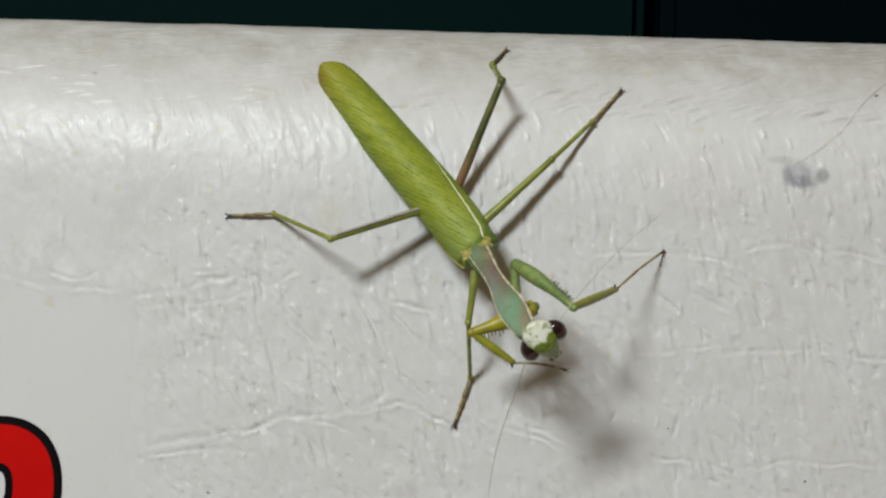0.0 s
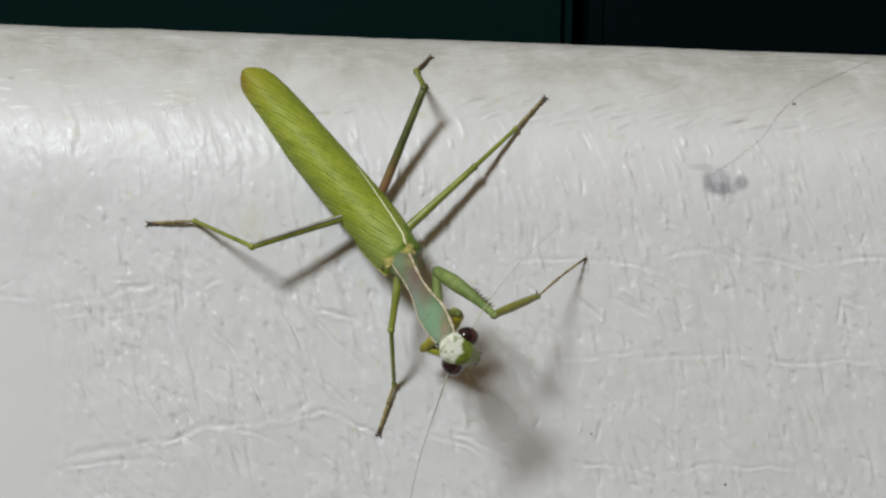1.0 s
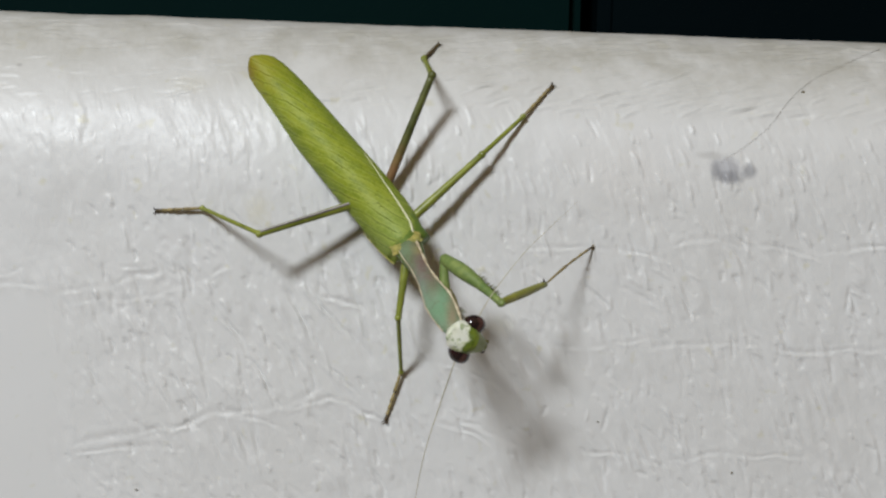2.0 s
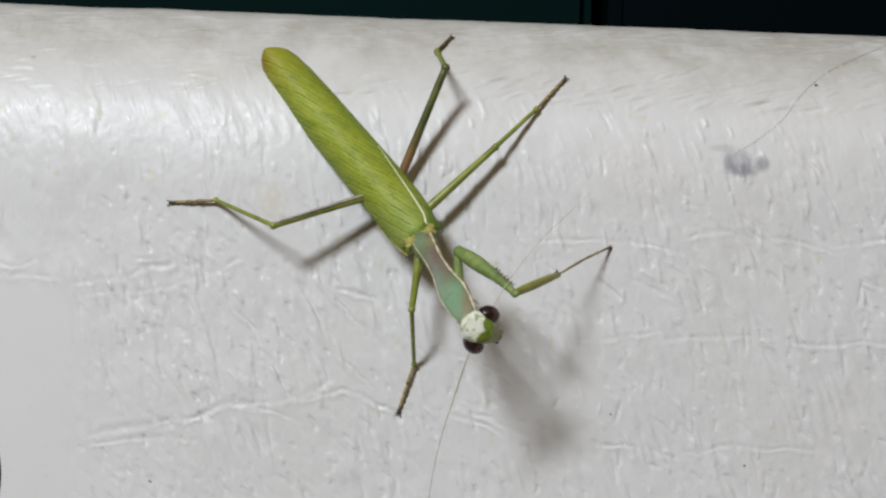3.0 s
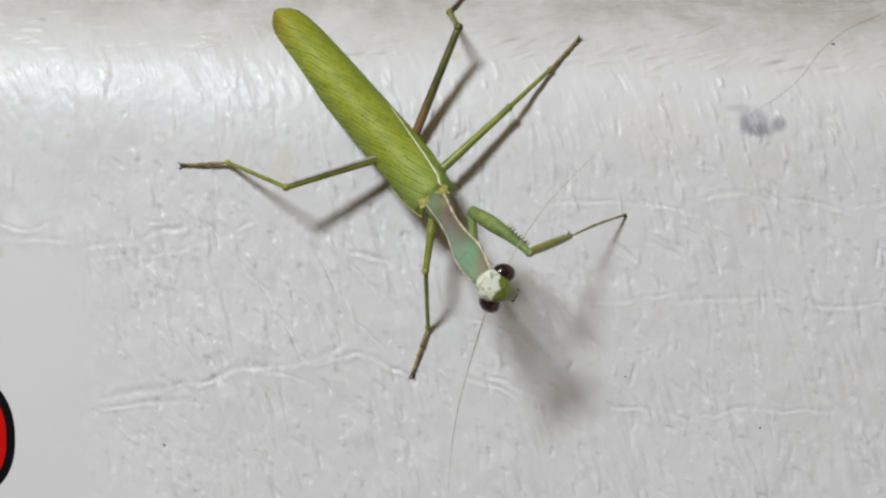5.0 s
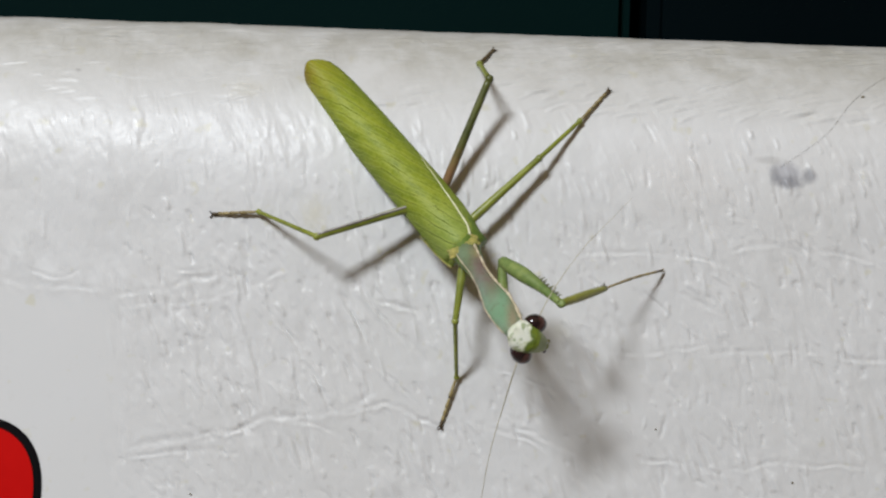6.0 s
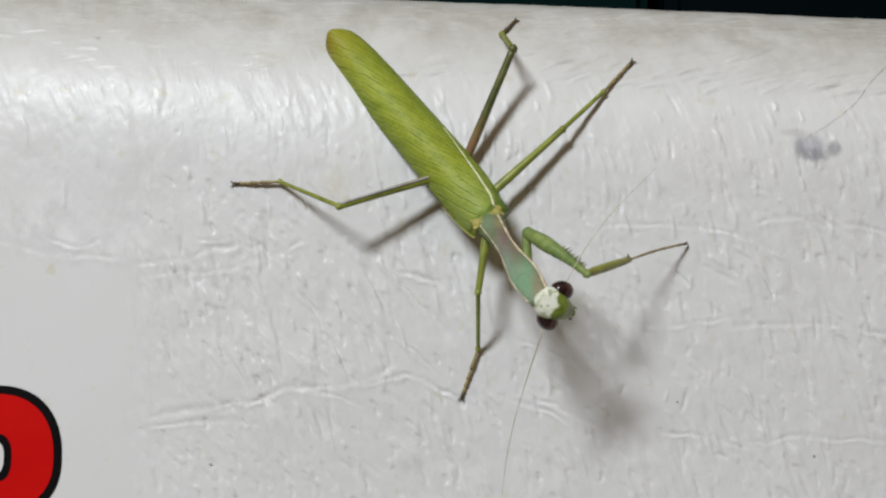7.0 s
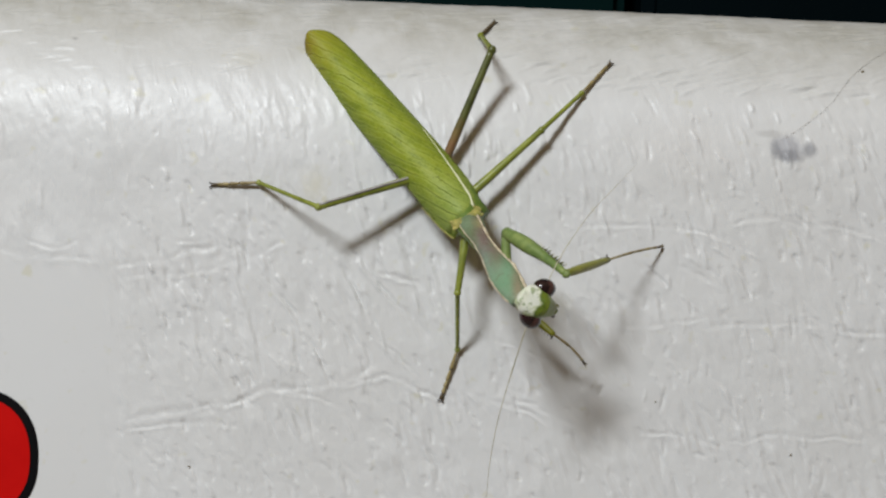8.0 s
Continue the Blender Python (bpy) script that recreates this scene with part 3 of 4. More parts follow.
def relief(x, z):
    """Height of the embossing above the smooth face (mm); x and z are grids of the unrolled face."""
    smooth = 1 / (1 + np.exp(-(x + 47.6 + 1.0 * value_noise(z / 5, z * 0, 5)) / 1.5))     # left of this, round the print, the skin is plain
    smooth = np.maximum(smooth, 1 / (1 + np.exp(-(z + 6.2) / 0.8)))
    high = 1 / (1 + np.exp(-(z - 25.0) / 2.0))
    pebble = 0.5 * value_noise(x / 0.7, z / 0.8, 15) + value_noise(x / 1.7 + 0.2 * z, z / 1.9, 16)
    lump = value_noise(x / 3.4 + 0.15 * z, z / 4.4, 21) + 0.6 * value_noise(x / 7.0, z / 8.0, 22)
    h = 0.030 * pebble + 0.085 * lump * (1 - 0.5 * high) + 0.18 * value_noise(x / 13, z / 11, 19)
    # leaning streaks in patches
    lean, run = x + 0.5 * z, z - 0.5 * x
    streak = value_noise(lean / 0.85, run / 4.0, 11) * np.clip(0.35 + 1.1 * value_noise(x / 6, z / 5, 12), 0, 1)
    streak2 = value_noise(lean / 1.25 + 40, run / 5.0, 13) * np.clip(0.3 + value_noise(x / 9 + 9, z / 8, 14), 0, 1)
    h = h + (1 - high) * (0.17 * np.sign(streak) * np.abs(streak) ** 1.5 + 0.11 * streak2) * (0.55 + 0.60 / (1 + np.exp((z - 4.0) / 1.5)))
    rng = random.Random(21)
    # short leaning dashes all over the face
    for k in range(1500):
        cx, cz = rng.uniform(-50, 92), rng.uniform(-50, 9)
        if rng.random() < 0.25 + 0.5 * math.sin(cx * 0.21 + 1.3) * math.sin(cz * 0.27 + cx * 0.05):
            continue
        low = rng.random() < 0.65
        calm = 1.0 if cx < 22 else 0.75
        dent(h, x, z, cx, cz, rng.gauss(-63, 9 if cx < 20 else 17), rng.uniform(1.4, 4.2), rng.uniform(0.26, 0.44), calm * (-0.15 if low else 0.14) * (0.25 + 1.5 * rng.random() ** 2))
    # fine grain of short leaning dashes, closest left of the middle
    for k in range(1500):
        cx, cz = rng.uniform(-48, 92), rng.uniform(-48, 8)
        if cx > -14 and rng.random() < 0.55 or 0.4 * math.sin(cx * 0.33) * math.cos(cz * 0.41 + cx * 0.1) + 0.3 > rng.random():
            continue
        dent(h, x, z, cx, cz, rng.gauss(-57, 7 if cx < 0 else 16), rng.uniform(0.9, 2.4), rng.uniform(0.22, 0.34), rng.choice((-0.13, 0.10)) * (0.3 + 0.9 * rng.random()))
    # a few small pits
    for k in range(60):
        dent(h, x, z, rng.uniform(-46, 90), rng.uniform(-48, 20), rng.uniform(-80, -40), rng.uniform(0.6, 1.1), rng.uniform(0.28, 0.42), -0.08 * rng.uniform(0.4, 1.2))
    # longer upright dashes where the face bends
    for k in range(640):
        cx, cz = rng.uniform(-70, 95), rng.gauss(13.0, 5.0)
        if cx < -30 and rng.random() < 0.75:
            continue
        dent(h, x, z, cx, cz, rng.gauss(-78 if cx < 12 else -68, 8), rng.uniform(1.1, 3.8), rng.uniform(0.22, 0.40), (0.7 if cx < -10 else 1.25) * rng.choice((-0.09, 0.10, 0.125)) * (0.25 + 1.5 * rng.random() ** 2))
    # flat pulled lines along the rounded top, rising to one end
    for k in range(900):
        cx, cz = rng.uniform(-80, 95), rng.uniform(25, 44)
        if cx < 8 and rng.random() < 0.60:
            continue
        dent(h, x, z, cx, cz, rng.gauss(8 if cx < 10 else 14, 7), rng.uniform(1.6, 6.0), rng.uniform(0.22, 0.38), rng.choice((-0.09, 0.12)) * rng.uniform(0.4, 1.4))
    # the long scalloped fold across the face, upper run
    fold(h, x, z, -92, 1.5, -50.0, -6.0, -1.6, 0.57, 0.15, seed=1)
    fold(h, x, z, -52.0, -6.0, -32.5, -1.8, -1.3, 0.53, 0.16, seed=2)
    fold(h, x, z, -41.0, -1.6, -33.4, -0.6, -1.5, 0.41, 0.10, seed=3)
    fold(h, x, z, -33.6, -0.4, -28.6, -1.9, -0.7, 0.39, 0.10, seed=4)
    fold(h, x, z, -34.5, -6.6, -22.5, -1.0, -0.5, 0.46, 0.11, seed=5)
    fold(h, x, z, -49.0, -8.7, -32.0, -6.4, 0.1, 0.44, 0.10, seed=6)
    fold(h, x, z, -64.5, -1.6, -54.5, -2.6, -1.8, 0.46, 0.10, seed=7)
    # lower run
    fold(h, x, z, -47.5, -30.2, -24.2, -24.7, -0.9, 0.53, 0.16, seed=8)
    fold(h, x, z, -25.2, -24.3, -7.4, -20.2, -1.7, 0.51, 0.15, seed=9)
    fold(h, x, z, -47.0, -32.0, -28.5, -30.3, 0.5, 0.46, 0.10, seed=10)
    fold(h, x, z, -25.2, -24.8, -12.2, -27.4, 0.5, 0.42, 0.17, seed=11)
    fold(h, x, z, -27.4, -21.6, -24.4, -25.8, -0.3, 0.34, 0.18, seed=12)
    fold(h, x, z, -13.5, -24.2, -5.0, -21.8, -0.3, 0.41, 0.10, seed=13)
    fold(h, x, z, -8.0, -21.9, 2.5, -25.7, 0.5, 0.36, 0.22, seed=14)
    # pulls that fan out from the middle
    fold(h, x, z, -26.2, -7.0, -15.2, -23.2, 0.9, 0.38, 0.34, seed=15)
    fold(h, x, z, -11.8, -1.9, -2.6, -13.3, -0.3, 0.36, 0.46, seed=16)
    fold(h, x, z, -8.8, -5.4, -1.4, -8.0, -0.4, 0.36, 0.20, seed=17)
    fold(h, x, z, -13.2, -6.4, -10.0, -12.8, 0.3, 0.32, 0.36, seed=18)
    fold(h, x, z, -30.6, -7.0, -26.0, -19.4, 0.4, 0.42, 0.26, seed=19)
    fold(h, x, z, -6.9, -16.8, -3.8, -21.0, 0.2, 0.30, 0.32, seed=20)
    fold(h, x, z, -4.6, -19.2, -0.8, -22.4, 0.2, 0.30, 0.34, seed=22)
    fold(h, x, z, -2.6, -27.0, 0.2, -31.6, 0.2, 0.32, 0.15, seed=23)
    fold(h, x, z, -21.6, -26.6, -18.6, -34.0, 0.3, 0.36, 0.22, seed=24)
    fold(h, x, z, 9.8, -25.0, 19.6, -28.8, 0.4, 0.36, 0.23, seed=25)
    fold(h, x, z, 13.6, -25.2, 24.6, -29.4, 0.3, 0.36, 0.23, seed=26)
    fold(h, x, z, 9.5, -15.5, 21.0, -20.5, 0.5, 0.36, 0.18, seed=27)
    # broken rows further along the pad
    fold(h, x, z, 23.0, 2.4, 47.5, 1.2, 1.2, 0.40, 0.12, seed=28)
    fold(h, x, z, 46.6, 3.6, 59.5, 3.4, 0.9, 0.40, 0.11, seed=29)
    fold(h, x, z, 60.0, 4.4, 72.0, 1.6, 0.5, 0.40, 0.11, seed=30)
    fold(h, x, z, 71.0, 3.6, 98.0, 3.0, 0.8, 0.40, 0.13, seed=31)
    fold(h, x, z, 27.0, -13.2, 44.0, -11.4, -0.5, 0.38, 0.10, seed=32)
    fold(h, x, z, 42.5, -12.8, 63.0, -12.4, 1.0, 0.40, 0.10, seed=33)
    fold(h, x, z, 62.0, -12.0, 92.0, -10.5, -0.9, 0.40, 0.12, seed=34)
    fold(h, x, z, 31.5, -29.0, 49.0, -31.6, 0.2, 0.38, 0.10, seed=35)
    fold(h, x, z, 47.0, -30.6, 70.0, -29.8, 0.8, 0.40, 0.10, seed=36)
    for k in range(22):
        cx, cz = rng.uniform(22, 88), rng.uniform(-44, 12)
        fold(h, x, z, cx, cz, cx + rng.uniform(1.8, 4.2), cz - rng.uniform(2.2, 5.4), rng.uniform(-0.4, 0.4), rng.uniform(0.3, 0.42), rng.uniform(0.09, 0.17), seed=40 + k)
    return h * (0.05 + 0.95 * smooth)


def build_pad():
    xs = np.concatenate([np.linspace(-300, -104, 30), np.arange(-100, -78, 0.4), np.arange(-78, 84, 0.165), np.arange(84, 112, 0.4), np.linspace(115, 300, 28)])
    zs = np.concatenate([np.linspace(-Z0 * 1000, -60, 22), np.arange(-56, -48, 0.4), np.arange(-48, BEND, 0.165)])
    ang = np.linspace(0, math.pi / 2, 240)
    prof_y = np.concatenate([0 * zs, DEEP * (1 - np.cos(ang)), DEEP * (1 + 0.36 * np.sin(np.linspace(0.1, math.pi / 2, 14))), [1.36 * DEEP]])
    prof_z = np.concatenate([zs, BEND + RISE * np.sin(ang), BEND + RISE * np.cos(np.linspace(0.1, math.pi / 2, 14)), [-Z0 * 1000]])
    ty, tz = np.gradient(prof_y), np.gradient(prof_z)
    ln = np.hypot(ty, tz)
    ny, nz = -tz / ln, ty / ln                                   # outward
    X, PY = np.meshgrid(xs, prof_y, indexing="ij")
    _, PZ = np.meshgrid(xs, prof_z, indexing="ij")
    NY, NZ = np.meshgrid(xs, ny, indexing="ij")[1], np.meshgrid(xs, nz, indexing="ij")[1]
    arc = np.concatenate([[0], np.cumsum(np.hypot(np.diff(prof_y), np.diff(prof_z)))]) - (Z0 * 1000)
    S = np.meshgrid(xs, arc, indexing="ij")[1]
    H = relief(X, S) * (np.abs(X) < 125) * (S > -62) * (S < 60)
    co = np.stack([X, PY + NY * H, PZ + NZ * H], -1).reshape(-1, 3) * MM
    nx, nz_ = len(xs), len(prof_y)
    i = np.arange(nx * nz_).reshape(nx, nz_)
    quads = np.stack([i[:-1, :-1], i[1:, :-1], i[1:, 1:], i[:-1, 1:]], -1).reshape(-1, 4).tolist()
    ends = [list(range(nz_)), list(range(nx * nz_ - 1, nx * nz_ - nz_ - 1, -1))]
    me = bpy.data.meshes.new("vinyl_pad")
    me.from_pydata(co.tolist(), [], quads + ends)
    me.polygons.foreach_set("use_smooth", [True] * len(quads) + [False] * 2)
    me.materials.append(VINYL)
    ob = new("vinyl_pad", me)
    ob.location = LIFT
    return tagged(ob, "upright white vinyl pad with wrinkled skin and rounded top", "pad")


def rounded_bowl(grow):
    """Outline of the printed mark's upper bowl and its slanting foot, grown by grow (mm)."""
    cx, cz, rx, rz = -69.85, -37.40, 8.85 + grow, 9.90 + grow
    pts = [(-100, cz + rz)]
    for k in range(25):
        a = math.pi / 2 - math.pi * 0.79 * k / 24
        rz_here = rz if a > 0 else 8.3 + grow          # the lower half of the bowl is flatter
        pts.append((cx + rx * abs(math.cos(a)) ** 0.86 * (1 if math.cos(a) > 0 else -1), cz + rz_here * abs(math.sin(a)) ** 0.86 * (1 if math.sin(a) > 0 else -1)))
    pts += [(cx + 4.4 + grow, cz - 8.3), (cx + 5.0 + grow, cz - 10.5), (cx + 8.0 + grow, cz - 17), (cx + 10.5 + grow, cz - 25), (-100, cz - 25)]
    return pts


def counter(grow):
    cx, cz = -69.85 - 0.85, -37.40 - 0.1
    return [(cx + (1.95 + grow) * (abs(math.cos(a)) ** 0.7) * (1 if math.cos(a) > 0 else -0.95),
             cz + (2.65 + grow) * (abs(math.sin(a)) ** 0.75) * (1 if math.sin(a) > 0 else -1)) for a in (2 * math.pi * k / 40 for k in range(40))]


def sheet(name, outline, y, thick, mat, parent=None, label=""):
    """A thin layer of ink or film with that outline in the pad's plane."""
    bm = bmesh.new()
    rings_to(bm, [[(x, y + thick, z) for x, z in outline], [(x, y, z) for x, z in outline]])
    ob = part(name, bm, mat, parent, label)
    for f in ob.data.polygons:
        f.use_smooth = False
    return ob


def build_print(pad):
    base = sheet("printed_mark", rounded_bowl(1.30), -0.10, 0.2, BLACK, pad, "red printed mark with thick black outline")
    sheet("red_fill", rounded_bowl(0.0), -0.13, 0.03, RED, base, "glossy red ink")
    sheet("inner_outline", counter(1.2), -0.16, 0.03, BLACK, base, "black ink")
    sheet("white_counter", counter(0.0), -0.19, 0.03, VINYL, base, "bare white vinyl inside the mark")
    sheet("leg_gap", [(-75.5, -37.40 - 8.6), (-72.4, -37.40 - 8.6), (-71.6, -37.40 - 9.6), (-70.0, -37.40 - 25), (-75.5, -37.40 - 25)], -0.16, 0.03, BLACK, base, "black ink")
    return base


# ---- walled yard, its pale walls unseen and added ----
def box(name, lo, hi, mat, label, category, kind="structure"):
    bm = bmesh.new()
    v = [bm.verts.new(p) for p in product(*zip(lo, hi))]
    for q in ((0, 1, 3, 2), (4, 6, 7, 5), (0, 4, 5, 1), (2, 3, 7, 6), (0, 2, 6, 4), (1, 5, 7, 3)):
        bm.faces.new([v[k] for k in q])
    bmesh.ops.bevel(bm, geom=bm.edges[:], offset=0.003, segments=2, affect="EDGES")
    ob = part(name, bm, mat)
    for f in ob.data.polygons:
        f.use_smooth = False
    return tagged(ob, label, category, kind=kind)


def build_yard():
    box("floor", (-2.0, -2.6, -0.1), (2.0, 0.9, 0.0), FLOOR, "plain brownish concrete floor below the pad", "floor")
    # three unseen pale walls, added to bounce fill light onto the pad
    box("wall_south", (-2.0, -2.7, 0.0), (2.0, -2.6, 2.5), BOUNCE_WALL, "unseen pale wall facing the pad, added to bounce light", "wall")
    box("wall_west", (-2.1, -2.6, 0.0), (-2.0, 0.9, 2.5), BOUNCE_WALL, "unseen pale side wall, added to bounce light", "wall")
    box("wall_east", (2.0, -2.6, 0.0), (2.1, 0.9, 2.5), BOUNCE_WALL, "unseen pale side wall, added to bounce light", "wall")
    wall = box("wall_north", (-2.0, 0.070 + 0.03, 0.0), (2.0, 0.9, 2.5), BLACK, "dark green panelled wall behind the pad", "wall")
    # a green and a blue-black panel with a dark joint between them
    for lo, hi, paint in ((-1.99, 0.0420, WALL), (0.0458, 1.99, WALL_DARK)):
        p = box("panel", (lo, 0.070, 0.01), (hi, 0.070 + 0.028, 2.49), paint, "", "")
        p.parent = wall
        for key in ("kind",):
            del p[key]


# ---- the mantis ----
mantis = new("mantis")
mantis.matrix_world = pose(0, 0, Z0)
tagged(mantis, "green praying mantis clinging head down on white vinyl", "insect")


def build_wings():
    a, b = WING_ROOT, WING_TIP
    axis = b - a
    length = axis.length
    axis.normalize()
    side, up = frame_of(axis)
    if side.x < 0:
        side = -side
    st = [-0.8, 0, 2.2, 5.6, 12, 21, 26, 30.5, 33.4, 35.0, 35.75, 36.0]
    left = [2.9, 3.2, 3.55, 3.70, 3.75, 3.65, 3.45, 3.15, 2.75, 2.25, 1.7, 1.0]
    right = [1.5, 2.4, 3.90, 4.32, 4.34, 4.12, 3.98, 3.75, 3.35, 2.8, 2.05, 1.2]
    k = length / 36.0

    def shell(bm, shrink, drop, s0=-0.8, extra_left=0.0, arch=3.1):
        top, low = [], []
        for s in np.concatenate([np.linspace(s0, 33.0, 36), np.linspace(33.3, 36.0, 14)]):
            wl, wr = np.interp(s, st, left) * shrink + extra_left * math.exp(-((s - 2) / 4) ** 2), np.interp(s, st, right) * shrink
            h = arch * min(1.0, (wl + wr) / 7.0) ** 0.8
            mid = a + axis * (s * k) - up * drop
            t_row, l_row = [], []
            for u in np.linspace(-1, 1, 21):
                n = u * (wr if u > 0 else wl)
                y = h * (1 - abs(u) ** 2.2) - h
                ridge = 0.02 * math.exp(-((u - 0.1) / 0.14) ** 2)
                t_row.append(mid + side * n + up * (y + ridge))
                l_row.append(mid + side * n + up * (y + ridge - 0.18))
            top.append(t_row)
            low.append(l_row)
        rings_to(bm, [t + list(reversed(l)) for t, l in zip(top, low)])
        return bm

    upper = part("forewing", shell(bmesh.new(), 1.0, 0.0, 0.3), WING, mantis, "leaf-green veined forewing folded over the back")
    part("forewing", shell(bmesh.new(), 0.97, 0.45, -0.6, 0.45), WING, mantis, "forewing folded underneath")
    # pale front margins of the wings
    def edge(u, s):
        wl, wr = np.interp(s, st, left), np.interp(s, st, right)
        n = u * (wr if u > 0 else wl)
        h = 3.1 * min(1.0, (wl + wr) / 7.0) ** 0.8
        return a + axis * (s * k) + side * n + up * (h * (1 - abs(u) ** 2.2) - h + 0.04)

    line = [edge(u, s) for u, s in zip(np.interp(np.linspace(0, 1, 26), [0, 0.35, 1], [0.66, 0.72, 0.93]), np.linspace(0.6, 14.5, 26))]
    part("wing_margin", tube(bmesh.new(), line, lambda t: 0.18 * (1 - 0.8 * t) * (1 + 0.12 * math.sin(t * 41)), 8), CREAM, upper, "cream wing margin")
    line = [edge(-1.0, s) - side * 0.25 - up * 0.3 for s in np.linspace(-0.6, 6.0, 14)]
    part("wing_margin", tube(bmesh.new(), line, lambda t: 0.13 * (1 - 0.6 * t) * (1 + 0.15 * math.sin(t * 31)), 8), COLLAR, upper, "yellowish wing margin")
    # soft body under the wings
    line = [a + axis * (s * k) - up * 3.2 + side * (0.25 + 0.35 * math.exp(-((s - 4) / 6) ** 2)) for s in np.linspace(-0.5, 33.5, 40)]
    part("abdomen", tube(bmesh.new(), line, lambda t: (2.6 + 0.75 * math.exp(-((t - 0.12) / 0.2) ** 2)) * min(1, 6 * (1 - t) + 0.1) ** 0.5 * (0.97 + 0.03 * math.cos(t * 60)), 18, 0.62),
         ABDOMEN, mantis, "green segmented abdomen under the wings")


def build_thorax():
    a, b = Vector((4.98, -10.40, 2.50)), Vector((11.70, -25.50, -8.42))
    axis = (b - a)
    length = axis.length
    axis.normalize()
    side, up = frame_of(axis)
    if side.x < 0:
        side = -side
    st = [0, 0.1, 0.28, 0.45, 0.58, 0.68, 0.8, 0.93, 1.0]
    half = [1.45, 1.40, 1.12, 1.25, 1.62, 1.92, 1.86, 1.55, 1.25]
    rings = []
    for t in np.linspace(0, 1, 36):
        w = float(np.interp(t, st, half))
        c = a + axis * (t * length)
        ring = []
        for k in range(28):
            g = 2 * math.pi * k / 28
            top = 0.85 if math.sin(g) > 0 else 0.95
            keel = 0.05 * math.exp(-((g - math.pi / 2) / 0.16) ** 2)
            ring.append(c + side * (w * math.cos(g)) + up * (top * math.sin(g) + keel + 0.25 * math.exp(-((t - 0.62) / 0.06) ** 2) * max(0, math.sin(g))))
        rings.append(ring)
    bm = bmesh.new()
    rings_to(bm, rings)
    pro = part("pronotum", bm, PRONOTUM, mantis, "blue-green shield-like pronotum with brown middle")
    for sign in (1, -1):
        line = [a + axis * (t * length) + side * (sign * (float(np.interp(t, st, half)) + 0.02)) + up * 0.12 for t in np.linspace(0.02, 0.97, 30)]
        part("pronotum_margin", tube(bmesh.new(), line, lambda t, w=0.155 + 0.065 * sign: w * (1 + 0.3 * math.sin(t * 29 + sign) + 0.25 * math.sin(t * 83)), 8), PALE, pro, "pale pinkish margin")
    # knobbly yellow joint between pronotum and wings
    bm = bmesh.new()
    rng = random.Random(4)
    ellipsoid(bm, a - axis * 0.6 - up * 0.2, (axis * 1.4, side * 2.5, up * 0.9))
    for k in range(95):
        n, s = rng.uniform(-2.3, 2.3), rng.uniform(-2.0, 0.5)
        r = rng.uniform(0.14, 0.36)
        ellipsoid(bm, a + axis * s + side * n + up * (0.62 - 0.16 * n * n), (axis * r, side * r * 1.2, up * r * 0.7), 7)
    part("collar", bm, COLLAR, mantis, "knobbly yellow-green joint behind the pronotum")
    bm = bmesh.new()
    tube(bm, [a + axis * (t * length) - up * (1.0 + 0.7 * math.sin(math.pi * min(1, t * 1.15))) for t in np.linspace(-0.14, 0.97, 18)], lambda t: 1.15 + 1.25 * math.exp(-(t / 0.28) ** 2) - 0.25 * t, 14, 0.8)
    part("chest", bm, ABDOMEN, mantis, "green underside of the thorax")
    bm = bmesh.new()
    tube(bm, [b - axis * 1.4 - up * 0.2, b - axis * 0.3 - up * 0.1, b + axis * 1.1 + up * 0.1, b + axis * 1.8 + up * 0.2], 0.85, 12)
    part("neck", bm, NECK, mantis, "soft pale green neck")


def head_pose(x, y, z, turn, nod=38.0):
    """Head between the eyes at x, y, z (mm); turn: direction of the line between the eyes; nod: how far the mouth points at the pad."""
    c, s = math.cos(radians(turn)), math.sin(radians(turn))
    e1 = Vector((-c, 0, -s))
    fwd = Vector((s, 0, -c))
    e2 = fwd * math.cos(radians(nod)) + Vector((0, 1, 0)) * math.sin(radians(nod))
    e3 = e1.cross(e2)
    m = Matrix((e1, e2, e3)).transposed().to_4x4()
    m.translation = Vector((x, y, z)) * MM
    return m


HEAD_AT = head_pose(*(12.84, -27.50, -9.16, 66.5, 33.0))


